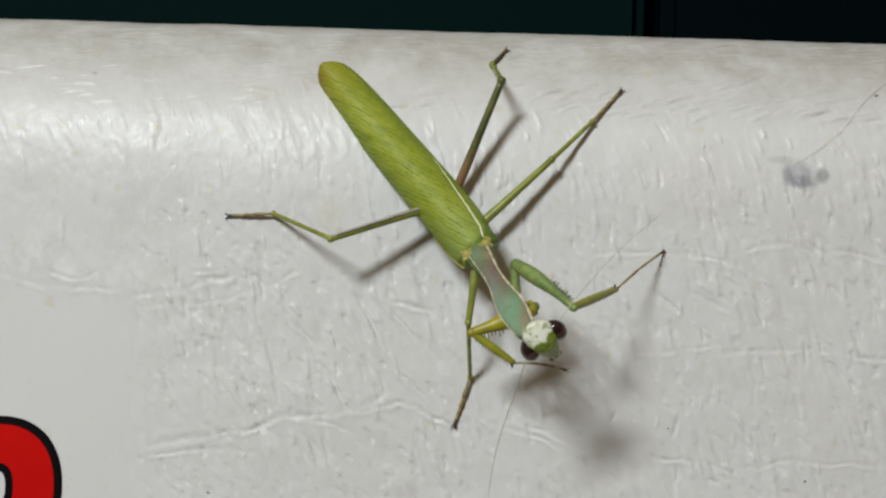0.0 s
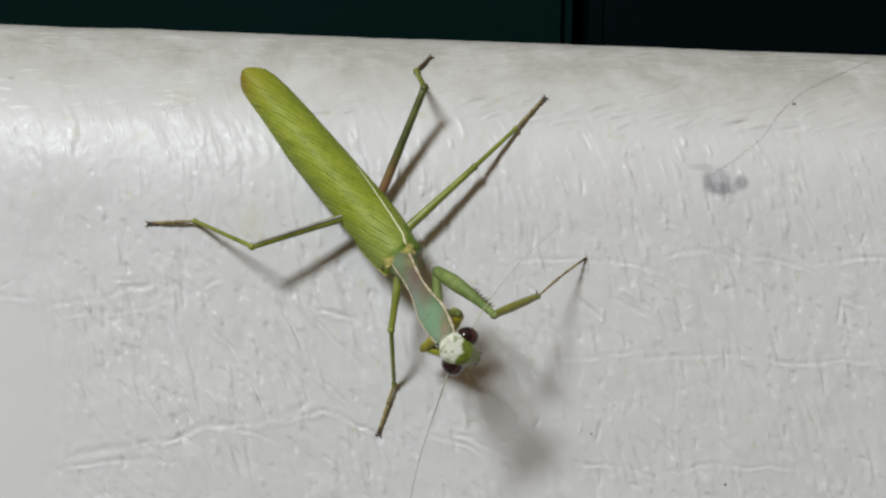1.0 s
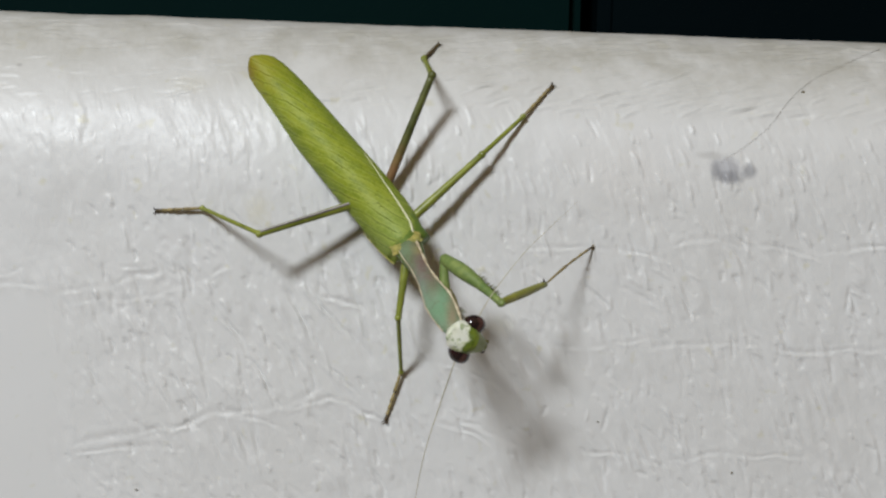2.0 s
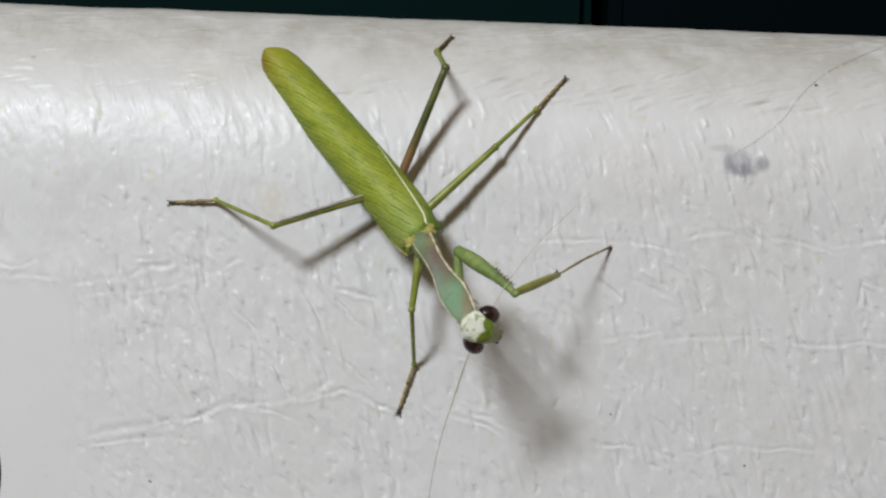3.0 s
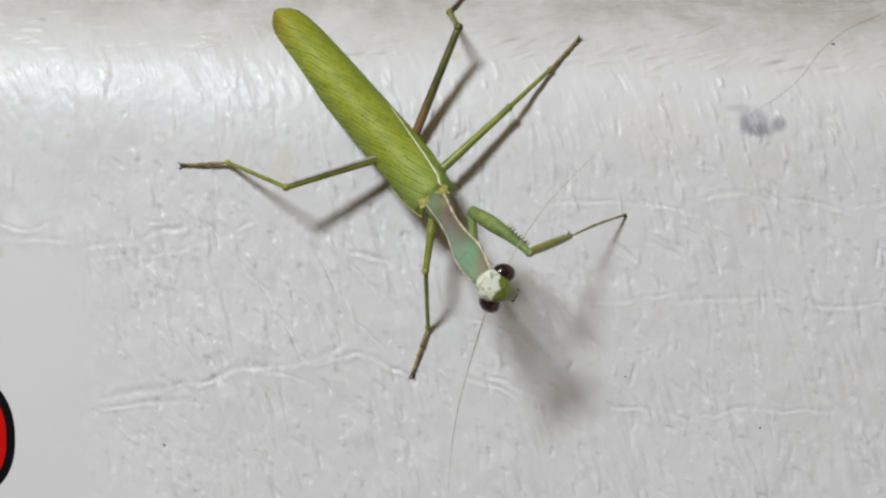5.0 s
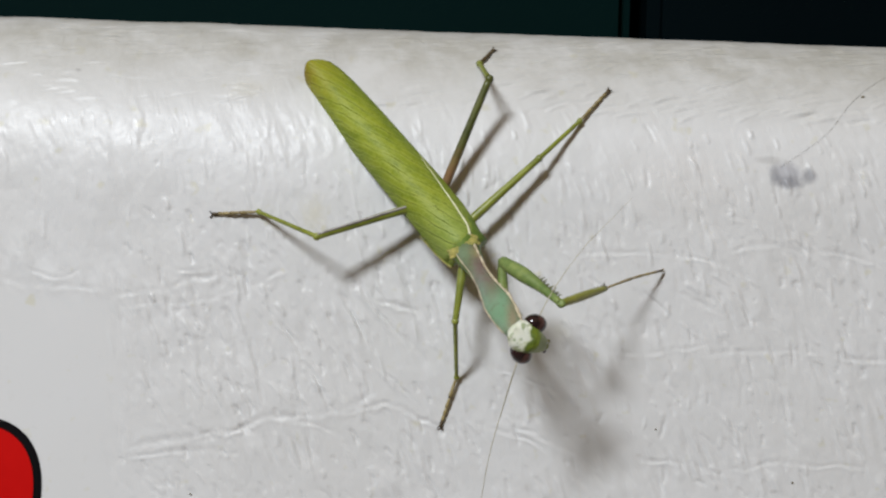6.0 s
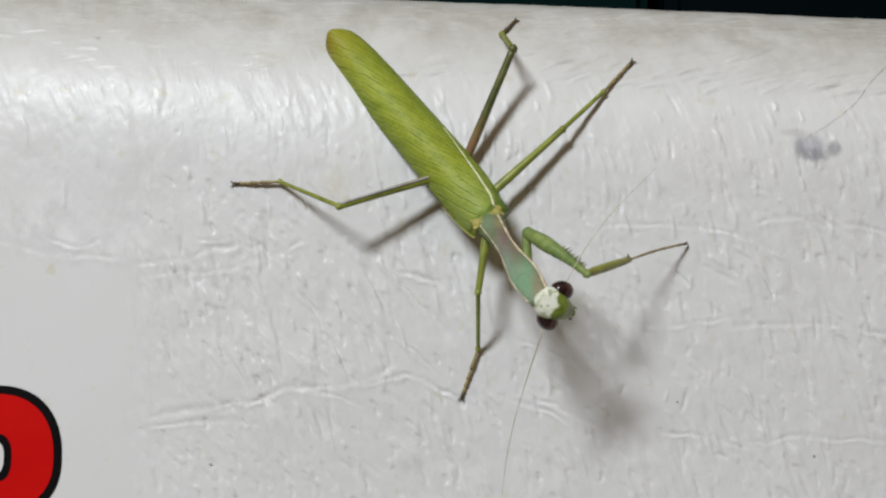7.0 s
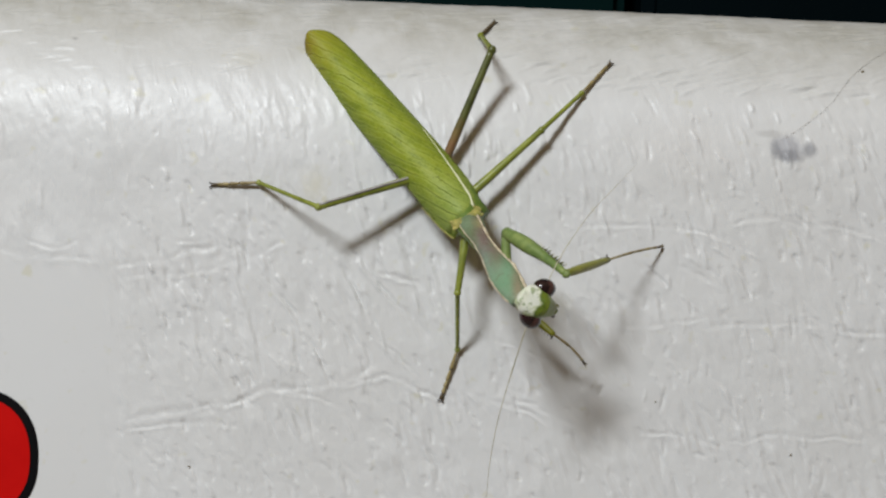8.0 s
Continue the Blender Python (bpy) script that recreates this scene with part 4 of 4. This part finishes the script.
def build_head():
    bm = bmesh.new()
    st = [-2.6, -1.7, -0.5, 0.4, 1.2, 2.0, 3.0, 3.7, 4.05]
    half = [0.9, 1.85, 2.30, 2.25, 1.95, 1.65, 1.25, 0.95, 0.4]
    deep = [0.4, 1.05, 1.75, 2.10, 2.05, 1.65, 1.2, 0.8, 0.3]
    rings = []
    for s in np.linspace(-2.6, 4.05, 36):
        w, d = float(np.interp(s, st, half)), float(np.interp(s, st, deep))
        ring = []
        for k in range(40):
            g = 2 * math.pi * k / 40
            lobe = 0.14 * math.sin(3 * g) * (1 if s < 1 else 0.4)
            ring.append(Vector((w * math.cos(g), s, (d + lobe) * math.sin(g) - 0.05 * s)))
        rings.append(ring)
    rings_to(bm, rings)
    head = part("head", bm, HEAD, mantis, "triangular head, white crown and green face")
    for sx in (-1, 1):
        bm = bmesh.new()
        ellipsoid(bm, (2.14 * sx, 0.62, -0.05 if sx > 0 else 0.15), (Vector((1.32 * sx, -0.2, 0.10)), Vector((0.3 * sx, 1.62, 0)), Vector((0, 0, 1.40))), 20)
        part("eye", bm, EYE, head, "glossy dark purple-brown eye")
        bm = bmesh.new()
        tube(bm, spline([(0.55 * sx, 3.4, 0.2), (0.85 * sx, 4.0, 0.1), (0.6 * sx, 4.6, -0.3)], 5), taper(0.20, 0.10), 8)
        part("palp", bm, CLAW if sx > 0 else TIBIA, head, "short mouth feeler")
        bm = bmesh.new()
        ellipsoid(bm, (0.75 * sx, 1.25, 1.15), ((0.22, 0, 0), (0, 0.22, 0), (0, 0, 0.26)), 8)
        part("antenna_base", bm, HEAD, head)
    bm = bmesh.new()
    ellipsoid(bm, (0, 3.9, 0.0), ((0.55, 0, 0), (0, 0.5, 0), (0, 0, 0.45)), 10)
    part("mouth", bm, HEAD, head, "green mouthparts")
    # three simple eyes on the brow
    for x, y in ((-0.35, 0.8), (0.35, 0.8), (0, 1.15)):
        bm = bmesh.new()
        ellipsoid(bm, (x, y, 1.38), ((0.09, 0, 0), (0, 0.09, 0), (0, 0, 0.05)), 7)
        part("ocellus", bm, CLAW, head, "small dark green simple eye")
    inv = HEAD_AT.inverted()
    feelers = []
    for thick, pts in zip((1.3, 0.95), (
            [(12.57, -26.90, -10.54), (11.74, -27.20, -13.09), (10.44, -23.00, -18.75), (8.85, -20.00, -25.46), (7.82, -17.00, -32.40), (7.40, -14.00, -39.57)],
            [(14.28, -26.90, -8.09), (15.34, -27.20, -5.34), (17.95, -23.00, -1.73), (21.58, -19.00, 2.59), (25.26, -15.00, 6.01), (29.90, -11.00, 10.30)])):
        line = [inv @ (Vector(p) * MM) / MM for p in pts]
        root = line[0]
        ob = part("antenna", tube(bmesh.new(), spline([p - root for p in line], 10), lambda t, w=thick: w * (0.085 - 0.065 * t + 0.005 * math.sin(t * 300)), 6), ANTENNA, head, "long thread-like tan antenna")
        feelers.append((ob, root))
    return head, feelers


def banded(ob, block, sides):
    """Darkens the far end of each foot joint; block faces a joint, sides faces a ring."""
    ob.data.materials.append(TARSUS_DARK)
    for f in ob.data.polygons:
        joint, k = divmod(f.index, block)
        if k >= 3 * sides or joint == 4:
            f.material_index = 1
    return ob


def leg(name, joints, radii, mats, label, stripe=False):
    """A walking leg: root, knee, ankle and foot in mm; thigh, shin and jointed foot."""
    root, knee, ankle, foot = (Vector(p) for p in joints)
    bm = bmesh.new()
    d = (knee - root)
    sag = Vector((0, -0.25, 0))
    tube(bm, spline([root, root + d * 0.5 + sag, knee], 9), taper(radii[0], radii[1], 0.12, 0.25), 12)
    ellipsoid(bm, knee, (d.normalized() * radii[1] * 1.3, *[v * radii[1] * 1.22 for v in frame_of(d)]), 9)
    thigh = part(name, bm, mats[0], mantis, label)
    d = ankle - knee
    bm = bmesh.new()
    tube(bm, spline([knee, knee + d * 0.5 + sag * 0.6, ankle], 8), taper(radii[2], radii[2] * 0.85), 10)
    ellipsoid(bm, ankle, (d.normalized() * radii[2] * 1.4, *[v * radii[2] * 1.30 for v in frame_of(d)]), 8)
    s, u = frame_of(d)
    for k in (-1, 1):
        tube(bm, [ankle, ankle + d.normalized() * 0.5 + s * (0.42 * k)], taper(0.09, 0.03), 6)
    part("shin", bm, mats[1], thigh)
    if stripe:
        _, u = frame_of(knee - root)
        line = spline([root + u * radii[0] * 0.9, (root + knee) / 2 + sag + u * radii[0] * 0.95, knee + u * radii[1] * 0.9], 10)
        part("keel", tube(bmesh.new(), [p + Vector((0, 0, 0.32)) for p in line], taper(0.22, 0.15), 8), KEEL, thigh, "dark purple-grey keel along the thigh")
    d = foot - ankle
    bm = bmesh.new()
    cuts = [0, 0.42, 0.62, 0.76, 0.88, 1.0]
    for c0, c1 in zip(cuts, cuts[1:]):
        tube(bm, [ankle + d * (c0 + (c1 - c0) * t) for t in (0, 0.25, 0.7, 0.92, 1.0)], lambda t: 0.92 * radii[3] * (0.66 + 0.50 * min(1, t * 1.3)) * (1 if t < 0.95 else 0.7), 9)
    banded(part("foot", bm, mats[2], thigh, "brown jointed foot with dark bands"), 38, 9)
    s, u = frame_of(d)
    bm = bmesh.new()
    for k in (-1, 1):
        e = foot + d.normalized() * 0.35 + s * (0.38 * k) + u * 0.1
        tube(bm, spline([foot, e, e + d.normalized() * 0.25 - u * 0.3], 4), taper(0.13, 0.04), 7)
    part("claw", bm, CLAW, thigh, "dark hooked claws")


def build_legs():
    leg("hind_leg", ((1.96, -2.60, 10.44), (-17.04, -8.95, 3.56), (-27.09, -1.10, 7.24), (-34.42, -0.30, 6.67)), (0.66, 0.50, 0.36, 0.30), (LEG, LEG, TARSUS), "long green hind leg, bent outwards", True)
    leg("hind_leg", ((1.09, -1.80, 10.46), (7.99, -4.60, 28.60), (6.78, 6.60, 32.91), (9.15, 9.63, 35.80)), (0.66, 0.57, 0.44, 0.36), (LEG_BROWN, LEG, TARSUS_DARK), "long hind leg, brown at the root")
    leg("middle_leg", ((5.28, -4.60, 6.30), (16.18, -2.94, 16.87), (22.80, 1.35, 23.43), (27.64, 4.33, 28.90)), (0.66, 0.49, 0.38, 0.31), (LEG, LEG, TARSUS), "green middle leg stretched straight")
    leg("middle_leg", ((5.08, -8.00, 1.52), (3.98, -9.00, -8.36), (4.60, -1.10, -17.47), (2.34, -0.30, -25.33)), (0.68, 0.47, 0.36, 0.30), (LEG, LEG, TARSUS), "green middle leg stretched forwards")


# ---- grasping forelegs: four rigid pieces each, hinged end to end ----
LEFT_LENGTHS = (4.4, 9.9, 7.6, 7.8)
RIGHT_LENGTHS = (5.78, 12.71, 13.58, 15.08)


def piece_pose(a, b, up=(0, -1, 0)):
    """Pose (metres) of a piece whose own x axis runs from a to b (mm)."""
    d = (Vector(b) - Vector(a)).normalized()
    s, u = frame_of(d, up)
    m = Matrix((d, -s, u)).transposed().to_4x4()
    m.translation = Vector(a) * MM
    return m


def build_foreleg(lengths, flip, shin_flip, thigh, stout=1.0, bow=0.25):
    """lengths of the four pieces; flip, shin_flip: +1 or -1, the sides on which the spines stand; thigh: its material."""
    coxa, femur, tibia, tarsus = lengths
    comb = 0.18 if thigh is FEMUR else 0.42
    out = []
    bm = bmesh.new()
    tube(bm, [(t * coxa, 0, 0) for t in np.linspace(0, 1, 12)], taper(0.78, 0.62, 0.1), 12, 0.85, (0, 0, 1))
    knob = 0.60 + 0.25 * (stout - 1)
    ellipsoid(bm, (coxa, 0, 0), ((knob, 0, 0), (0, knob, 0), (0, 0, knob)), 10)
    out.append(part("foreleg_coxa", bm, FEMUR if thigh is FEMUR else OLIVE, mantis, "green upper joint of the grasping leg"))
    bm = bmesh.new()
    tube(bm, [(t * femur, 0.25 * flip * math.sin(math.pi * t), 0) for t in np.linspace(0, 1, 20)], lambda t: stout * (0.66 + 0.42 * math.exp(-((t - 0.34) / 0.30) ** 2) - 0.20 * t), 14, 0.95, (0, 0, 1))
    ellipsoid(bm, (femur, 0, 0), ((0.72, 0, 0), (0, 0.62, 0), (0, 0, 0.55)), 10)
    ob = part("foreleg_femur", bm, thigh, mantis, "thick green thigh of the grasping leg" if thigh is FEMUR else "thick yellow-green thigh of the grasping leg")
    for row in (-1, 1):
        bm = bmesh.new()
        for k in range(7):
            t = 0.56 + 0.056 * k
            y = flip * stout * (0.66 + 0.42 * math.exp(-((t - 0.34) / 0.30) ** 2) - 0.20 * t)
            ln = (0.74 if thigh is FEMUR else 1.0) * (1.0 if k % 3 == 1 else 0.62)
            p = Vector((t * femur, y * 0.90 + 0.2 * flip, 0.25 * row))
            tube(bm, [p, p + Vector((0.10, ln * 0.6 * flip, 0.1 * row)), p + Vector((0.25, ln * flip, 0.12 * row))], taper(0.14, 0.03), 6)
        part("spine_row", bm, SPINE, ob, "row of short dark spines")
    out.append(ob)
    bm = bmesh.new()
    tube(bm, [(t * tibia, 0, 0) for t in np.linspace(0, 1, 14)], lambda t: 0.42 + 0.22 * math.sin(math.pi * min(1, 0.15 + 0.85 * t)), 12, 0.85, (0, 0, 1))
    ob = part("foreleg_tibia", bm, TIBIA, mantis, "yellow-green hooked shin of the grasping leg")
    bm = bmesh.new()
    for k in range(11):
        p = Vector((tibia * (0.15 + 0.075 * k), shin_flip * 0.50, 0))
        tube(bm, [p, p + Vector((0.14, shin_flip * comb * 0.7, 0)), p + Vector((0.28, shin_flip * comb, 0))], taper(0.08, 0.02), 6)
    p = Vector((tibia * 0.95, shin_flip * 0.25, 0))
    tube(bm, spline([p, p + Vector((0.4, shin_flip * 0.25, 0)), p + Vector((0.5, shin_flip * 0.65, 0))], 6), taper(0.26, 0.05), 8)
    part("spine_row", bm, CLAW, ob, "brown spines and end hook")
    out.append(ob)
    bm = bmesh.new()
    cuts = [0, 0.45, 0.63, 0.77, 0.89, 1.0]
    for c0, c1 in zip(cuts, cuts[1:]):
        tube(bm, [(tarsus * q, 0.9 * flip * math.sin(math.pi * q) * bow, 0) for q in (c0 + (c1 - c0) * t for t in (0, 0.2, 0.7, 0.93, 1.0))], lambda t: (0.13 + 0.11 * min(1, t * 1.3)) * (1 if t < 0.95 else 0.7), 8)
    for k in (-1, 1):
        tube(bm, [(tarsus, 0, 0), (tarsus + 0.35, 0.22 * k, 0.05), (tarsus + 0.5, 0.3 * k, -0.2)], taper(0.10, 0.03), 6)
    out.append(banded(part("foreleg_tarsus", bm, TARSUS, mantis, "thin dark jointed foot of the grasping leg"), 34, 8))
    return out


def reach(rows, lengths):
    """Joint rows (t, shoulder, hip, knee, ankle, tip) turned into rigid pieces of those lengths: four lists of (t, pose)."""
    out = [[], [], [], []]
    for t, *joints in rows:
        p = Vector(joints[0])
        for k, ln in enumerate(lengths):
            d = Vector(joints[k + 1]) - p
            q = p + d.normalized() * ln
            out[k].append((t, piece_pose(p, q)))
            p = q
    return out


# ---- small things on the pad ----
def build_small():
    line = spline([(84.89, 13.10, 38.32), (78.61, 9.43, 35.52), (71.37, 6.25, 31.92), (66.47, 3.85, 27.90), (62.75, 1.91, 23.45), (58.98, 1.01, 20.26), (54.42, 0.36, 17.18)], 12)
    ob = part("hair", tube(bmesh.new(), line, lambda t: 0.030 - 0.016 * t, 6), HAIR)
    ob.location = LIFT
    tagged(ob, "fine dark stray hair lying on white vinyl", "hair")
    rng = random.Random(8)
    for p, r in (((68.84, 4.70, 29.30), 0.30), ((57.80, -0.10, -32.34), 0.18), ((-36.47, -0.10, -37.26), 0.16), ((36.08, -0.10, -24.73), 0.16)):
        bm = bmesh.new()
        ellipsoid(bm, (0, 0, 0), ((r, 0, 0.1 * r), (0, 0.5 * r, 0), (0, 0, 0.7 * r)), 7)
        for v in bm.verts:
            v.co *= rng.uniform(0.8, 1.2)
        ob = part("speck", bm, SPECK)
        ob.location = LIFT + Vector(p) * MM
        tagged(ob, "tiny brown speck of dirt on the vinyl", "dirt", "specks of dirt")


build_print(build_pad())
build_yard()
build_wings()
build_thorax()
the_head, feelers = build_head()
build_legs()
left_foreleg = build_foreleg(LEFT_LENGTHS, 1, -1, YELLOW, 1.5, 0.4)
right_foreleg = build_foreleg(RIGHT_LENGTHS, 1, 1, FEMUR, 1.1)
build_small()


# ---- what moves ----
def motions():
    walk(the_head, [(t, head_pose(x, y, z, turn, nod)) for t, x, y, z, turn, nod in (
        (0, 13.41, -27.50, -8.60, 41.0, 30.0),
        (0.2, 13.22, -27.50, -8.78, 46.0, 32.0),
        (0.35, 12.89, -27.50, -9.21, 64.0, 33.0),
        (0.5, 12.84, -27.50, -9.25, 65.3, 33.0),
        (2, 12.84, -27.50, -9.25, 65.5, 33.0),
        (3.5, 12.84, -27.50, -9.16, 66.3, 33.0),
        (5.5, 12.84, -27.50, -9.07, 68.0, 33.0),
        (6.5, 12.89, -27.50, -8.92, 68.0, 33.0),
        (7, 12.94, -27.50, -8.65, 68.0, 33.0),
        (7.5, 13.60, -27.50, -8.60, 69.0, 33.0),
        (8, 13.31, -27.50, -8.40, 68.6, 33.0),
    )])
    # the antennae trail while the head swings round
    for (ob, root), swing in zip(feelers, (24.0, 27.0)):
        walk(ob, [(t, Matrix.Translation(root * MM) @ pose(0, 0, 0, 0, 0, swing * k)) for t, k in ((0, 1.0), (0.2, 0.8), (0.35, 0.1), (0.5, 0.0), (8, 0.0))])
    for ob, rows in zip(left_foreleg, reach((
        (0, (9.84, -16.00, -5.36), (12.89, -14.00, -5.40), (3.21, -14.00, -10.00), (10.34, -14.00, -13.40), (15.79, -16.00, -13.99)),
        (0.2, (9.84, -16.00, -5.36), (12.89, -14.00, -5.40), (4.17, -12.00, -8.28), (9.03, -10.00, -14.13), (13.76, -8.00, -18.02)),
        (0.4, (9.84, -16.00, -5.36), (12.89, -14.00, -5.40), (6.28, -9.00, -8.86), (10.24, -5.50, -14.83), (14.95, -3.00, -20.63)),
        (0.5, (9.84, -16.00, -5.36), (12.89, -14.00, -5.40), (6.98, -8.50, -8.95), (11.47, -6.00, -14.23), (15.38, -4.00, -17.98)),
        (0.6, (9.84, -16.00, -5.36), (12.89, -14.00, -5.40), (8.72, -7.50, -9.19), (12.70, -8.00, -12.14), (15.08, -1.00, -14.80)),
        (0.9, (9.84, -16.00, -5.36), (12.89, -14.00, -5.40), (9.44, -7.50, -10.27), (12.60, -9.00, -11.65), (14.57, -1.50, -14.16)),
        (1.6, (9.84, -16.00, -5.36), (12.89, -14.00, -5.40), (10.62, -7.00, -11.45), (13.45, -9.00, -11.87), (15.01, -1.50, -14.14)),
        (1.75, (9.84, -16.00, -5.36), (11.63, -12.50, -3.62), (13.11, -8.00, -11.96), (11.54, -8.00, -8.38), (10.14, -4.00, -5.19)),
        (2, (9.84, -16.00, -5.36), (9.31, -12.00, -2.23), (13.85, -9.00, -11.35), (10.30, -8.00, -4.62), (7.22, -6.00, 1.19)),
        (3.5, (9.84, -16.00, -5.36), (9.14, -12.00, -2.07), (13.85, -9.00, -11.35), (10.30, -8.00, -4.62), (7.22, -6.00, 1.19)),
        (7.1, (9.84, -16.00, -5.36), (9.14, -12.00, -2.07), (13.85, -9.00, -11.35), (10.30, -8.00, -4.62), (7.22, -6.00, 1.19)),
        (7.15, (9.84, -16.00, -5.36), (9.14, -12.00, -2.07), (13.81, -9.50, -11.32), (12.43, -3.50, -7.72), (12.75, -0.60, -10.50)),
        (7.2, (9.84, -16.00, -5.36), (9.14, -12.00, -2.07), (13.76, -10.00, -11.20), (14.33, -2.50, -9.89), (17.00, -2.00, -9.82)),
        (7.3, (9.84, -16.00, -5.36), (9.14, -12.00, -2.07), (13.76, -10.00, -11.12), (15.98, -4.50, -12.29), (19.36, -2.00, -14.29)),
        (7.4, (9.84, -16.00, -5.36), (9.14, -12.00, -2.07), (14.09, -6.00, -10.96), (17.27, -10.50, -12.61), (22.47, -8.00, -15.92)),
        (7.5, (9.84, -16.00, -5.36), (9.14, -12.00, -2.07), (13.67, -6.00, -11.24), (18.02, -9.50, -14.18), (23.56, -7.00, -18.79)),
        (7.7, (9.84, -16.00, -5.36), (9.14, -12.00, -2.07), (13.72, -5.50, -11.61), (18.84, -8.50, -15.25), (24.08, -6.00, -19.75)),
        (8, (9.84, -16.00, -5.36), (9.14, -12.00, -2.07), (13.48, -6.00, -10.73), (17.83, -9.50, -13.51), (23.44, -6.50, -18.26)),
    ), LEFT_LENGTHS)):
        walk(ob, rows)
    for ob, rows in zip(right_foreleg, reach((
        (0, (10.68, -14.00, -5.00), (10.39, -14.00, 0.77), (18.34, -22.50, -4.97), (25.50, -11.50, -2.65), (33.99, -1.00, 2.91)),
        (1, (10.68, -14.00, -5.00), (10.39, -14.00, 0.77), (18.34, -22.50, -4.97), (25.50, -11.50, -2.65), (33.82, -1.00, 2.73)),
        (2, (10.68, -14.00, -5.00), (10.39, -14.00, 0.77), (18.34, -22.50, -4.97), (25.50, -11.50, -2.65), (33.82, -1.00, 2.73)),
        (3.5, (10.68, -14.00, -5.00), (10.39, -14.00, 0.77), (18.12, -22.50, -4.67), (25.47, -11.50, -2.30), (34.85, -1.00, 1.09)),
        (4.2, (10.68, -14.00, -5.00), (10.39, -14.00, 0.77), (18.12, -22.50, -4.67), (25.55, -11.50, -2.36), (35.00, -1.00, 0.95)),
        (5.3, (10.68, -14.00, -5.00), (10.39, -14.00, 0.77), (17.82, -22.80, -4.66), (24.81, -11.50, -2.56), (34.20, -0.60, 0.34)),
        (5.5, (10.68, -14.00, -5.00), (10.39, -14.00, 0.77), (16.99, -23.55, -4.66), (24.42, -12.35, -2.62), (33.00, -0.20, 0.34)),
        (5.75, (10.68, -14.00, -5.00), (10.39, -14.00, 0.77), (17.09, -23.45, -4.66), (24.12, -12.00, -2.62), (33.00, -0.20, 0.30)),
        (6, (10.68, -14.00, -5.00), (10.39, -14.00, 0.77), (18.12, -22.50, -4.67), (25.82, -11.50, -2.62), (36.10, -1.00, 0.20)),
        (6.5, (10.68, -14.00, -5.00), (10.39, -14.00, 0.77), (18.12, -22.50, -4.67), (25.82, -11.50, -2.62), (36.30, -1.00, 0.09)),
        (7, (10.68, -14.00, -5.00), (10.39, -14.00, 0.77), (18.12, -22.50, -4.67), (25.82, -11.50, -2.62), (36.30, -1.00, 0.09)),
        (8, (10.68, -14.00, -5.00), (10.39, -14.00, 0.77), (18.12, -22.50, -4.67), (25.82, -11.50, -2.62), (35.70, -1.00, -0.37)),
    ), RIGHT_LENGTHS)):
        walk(ob, rows)


motions()
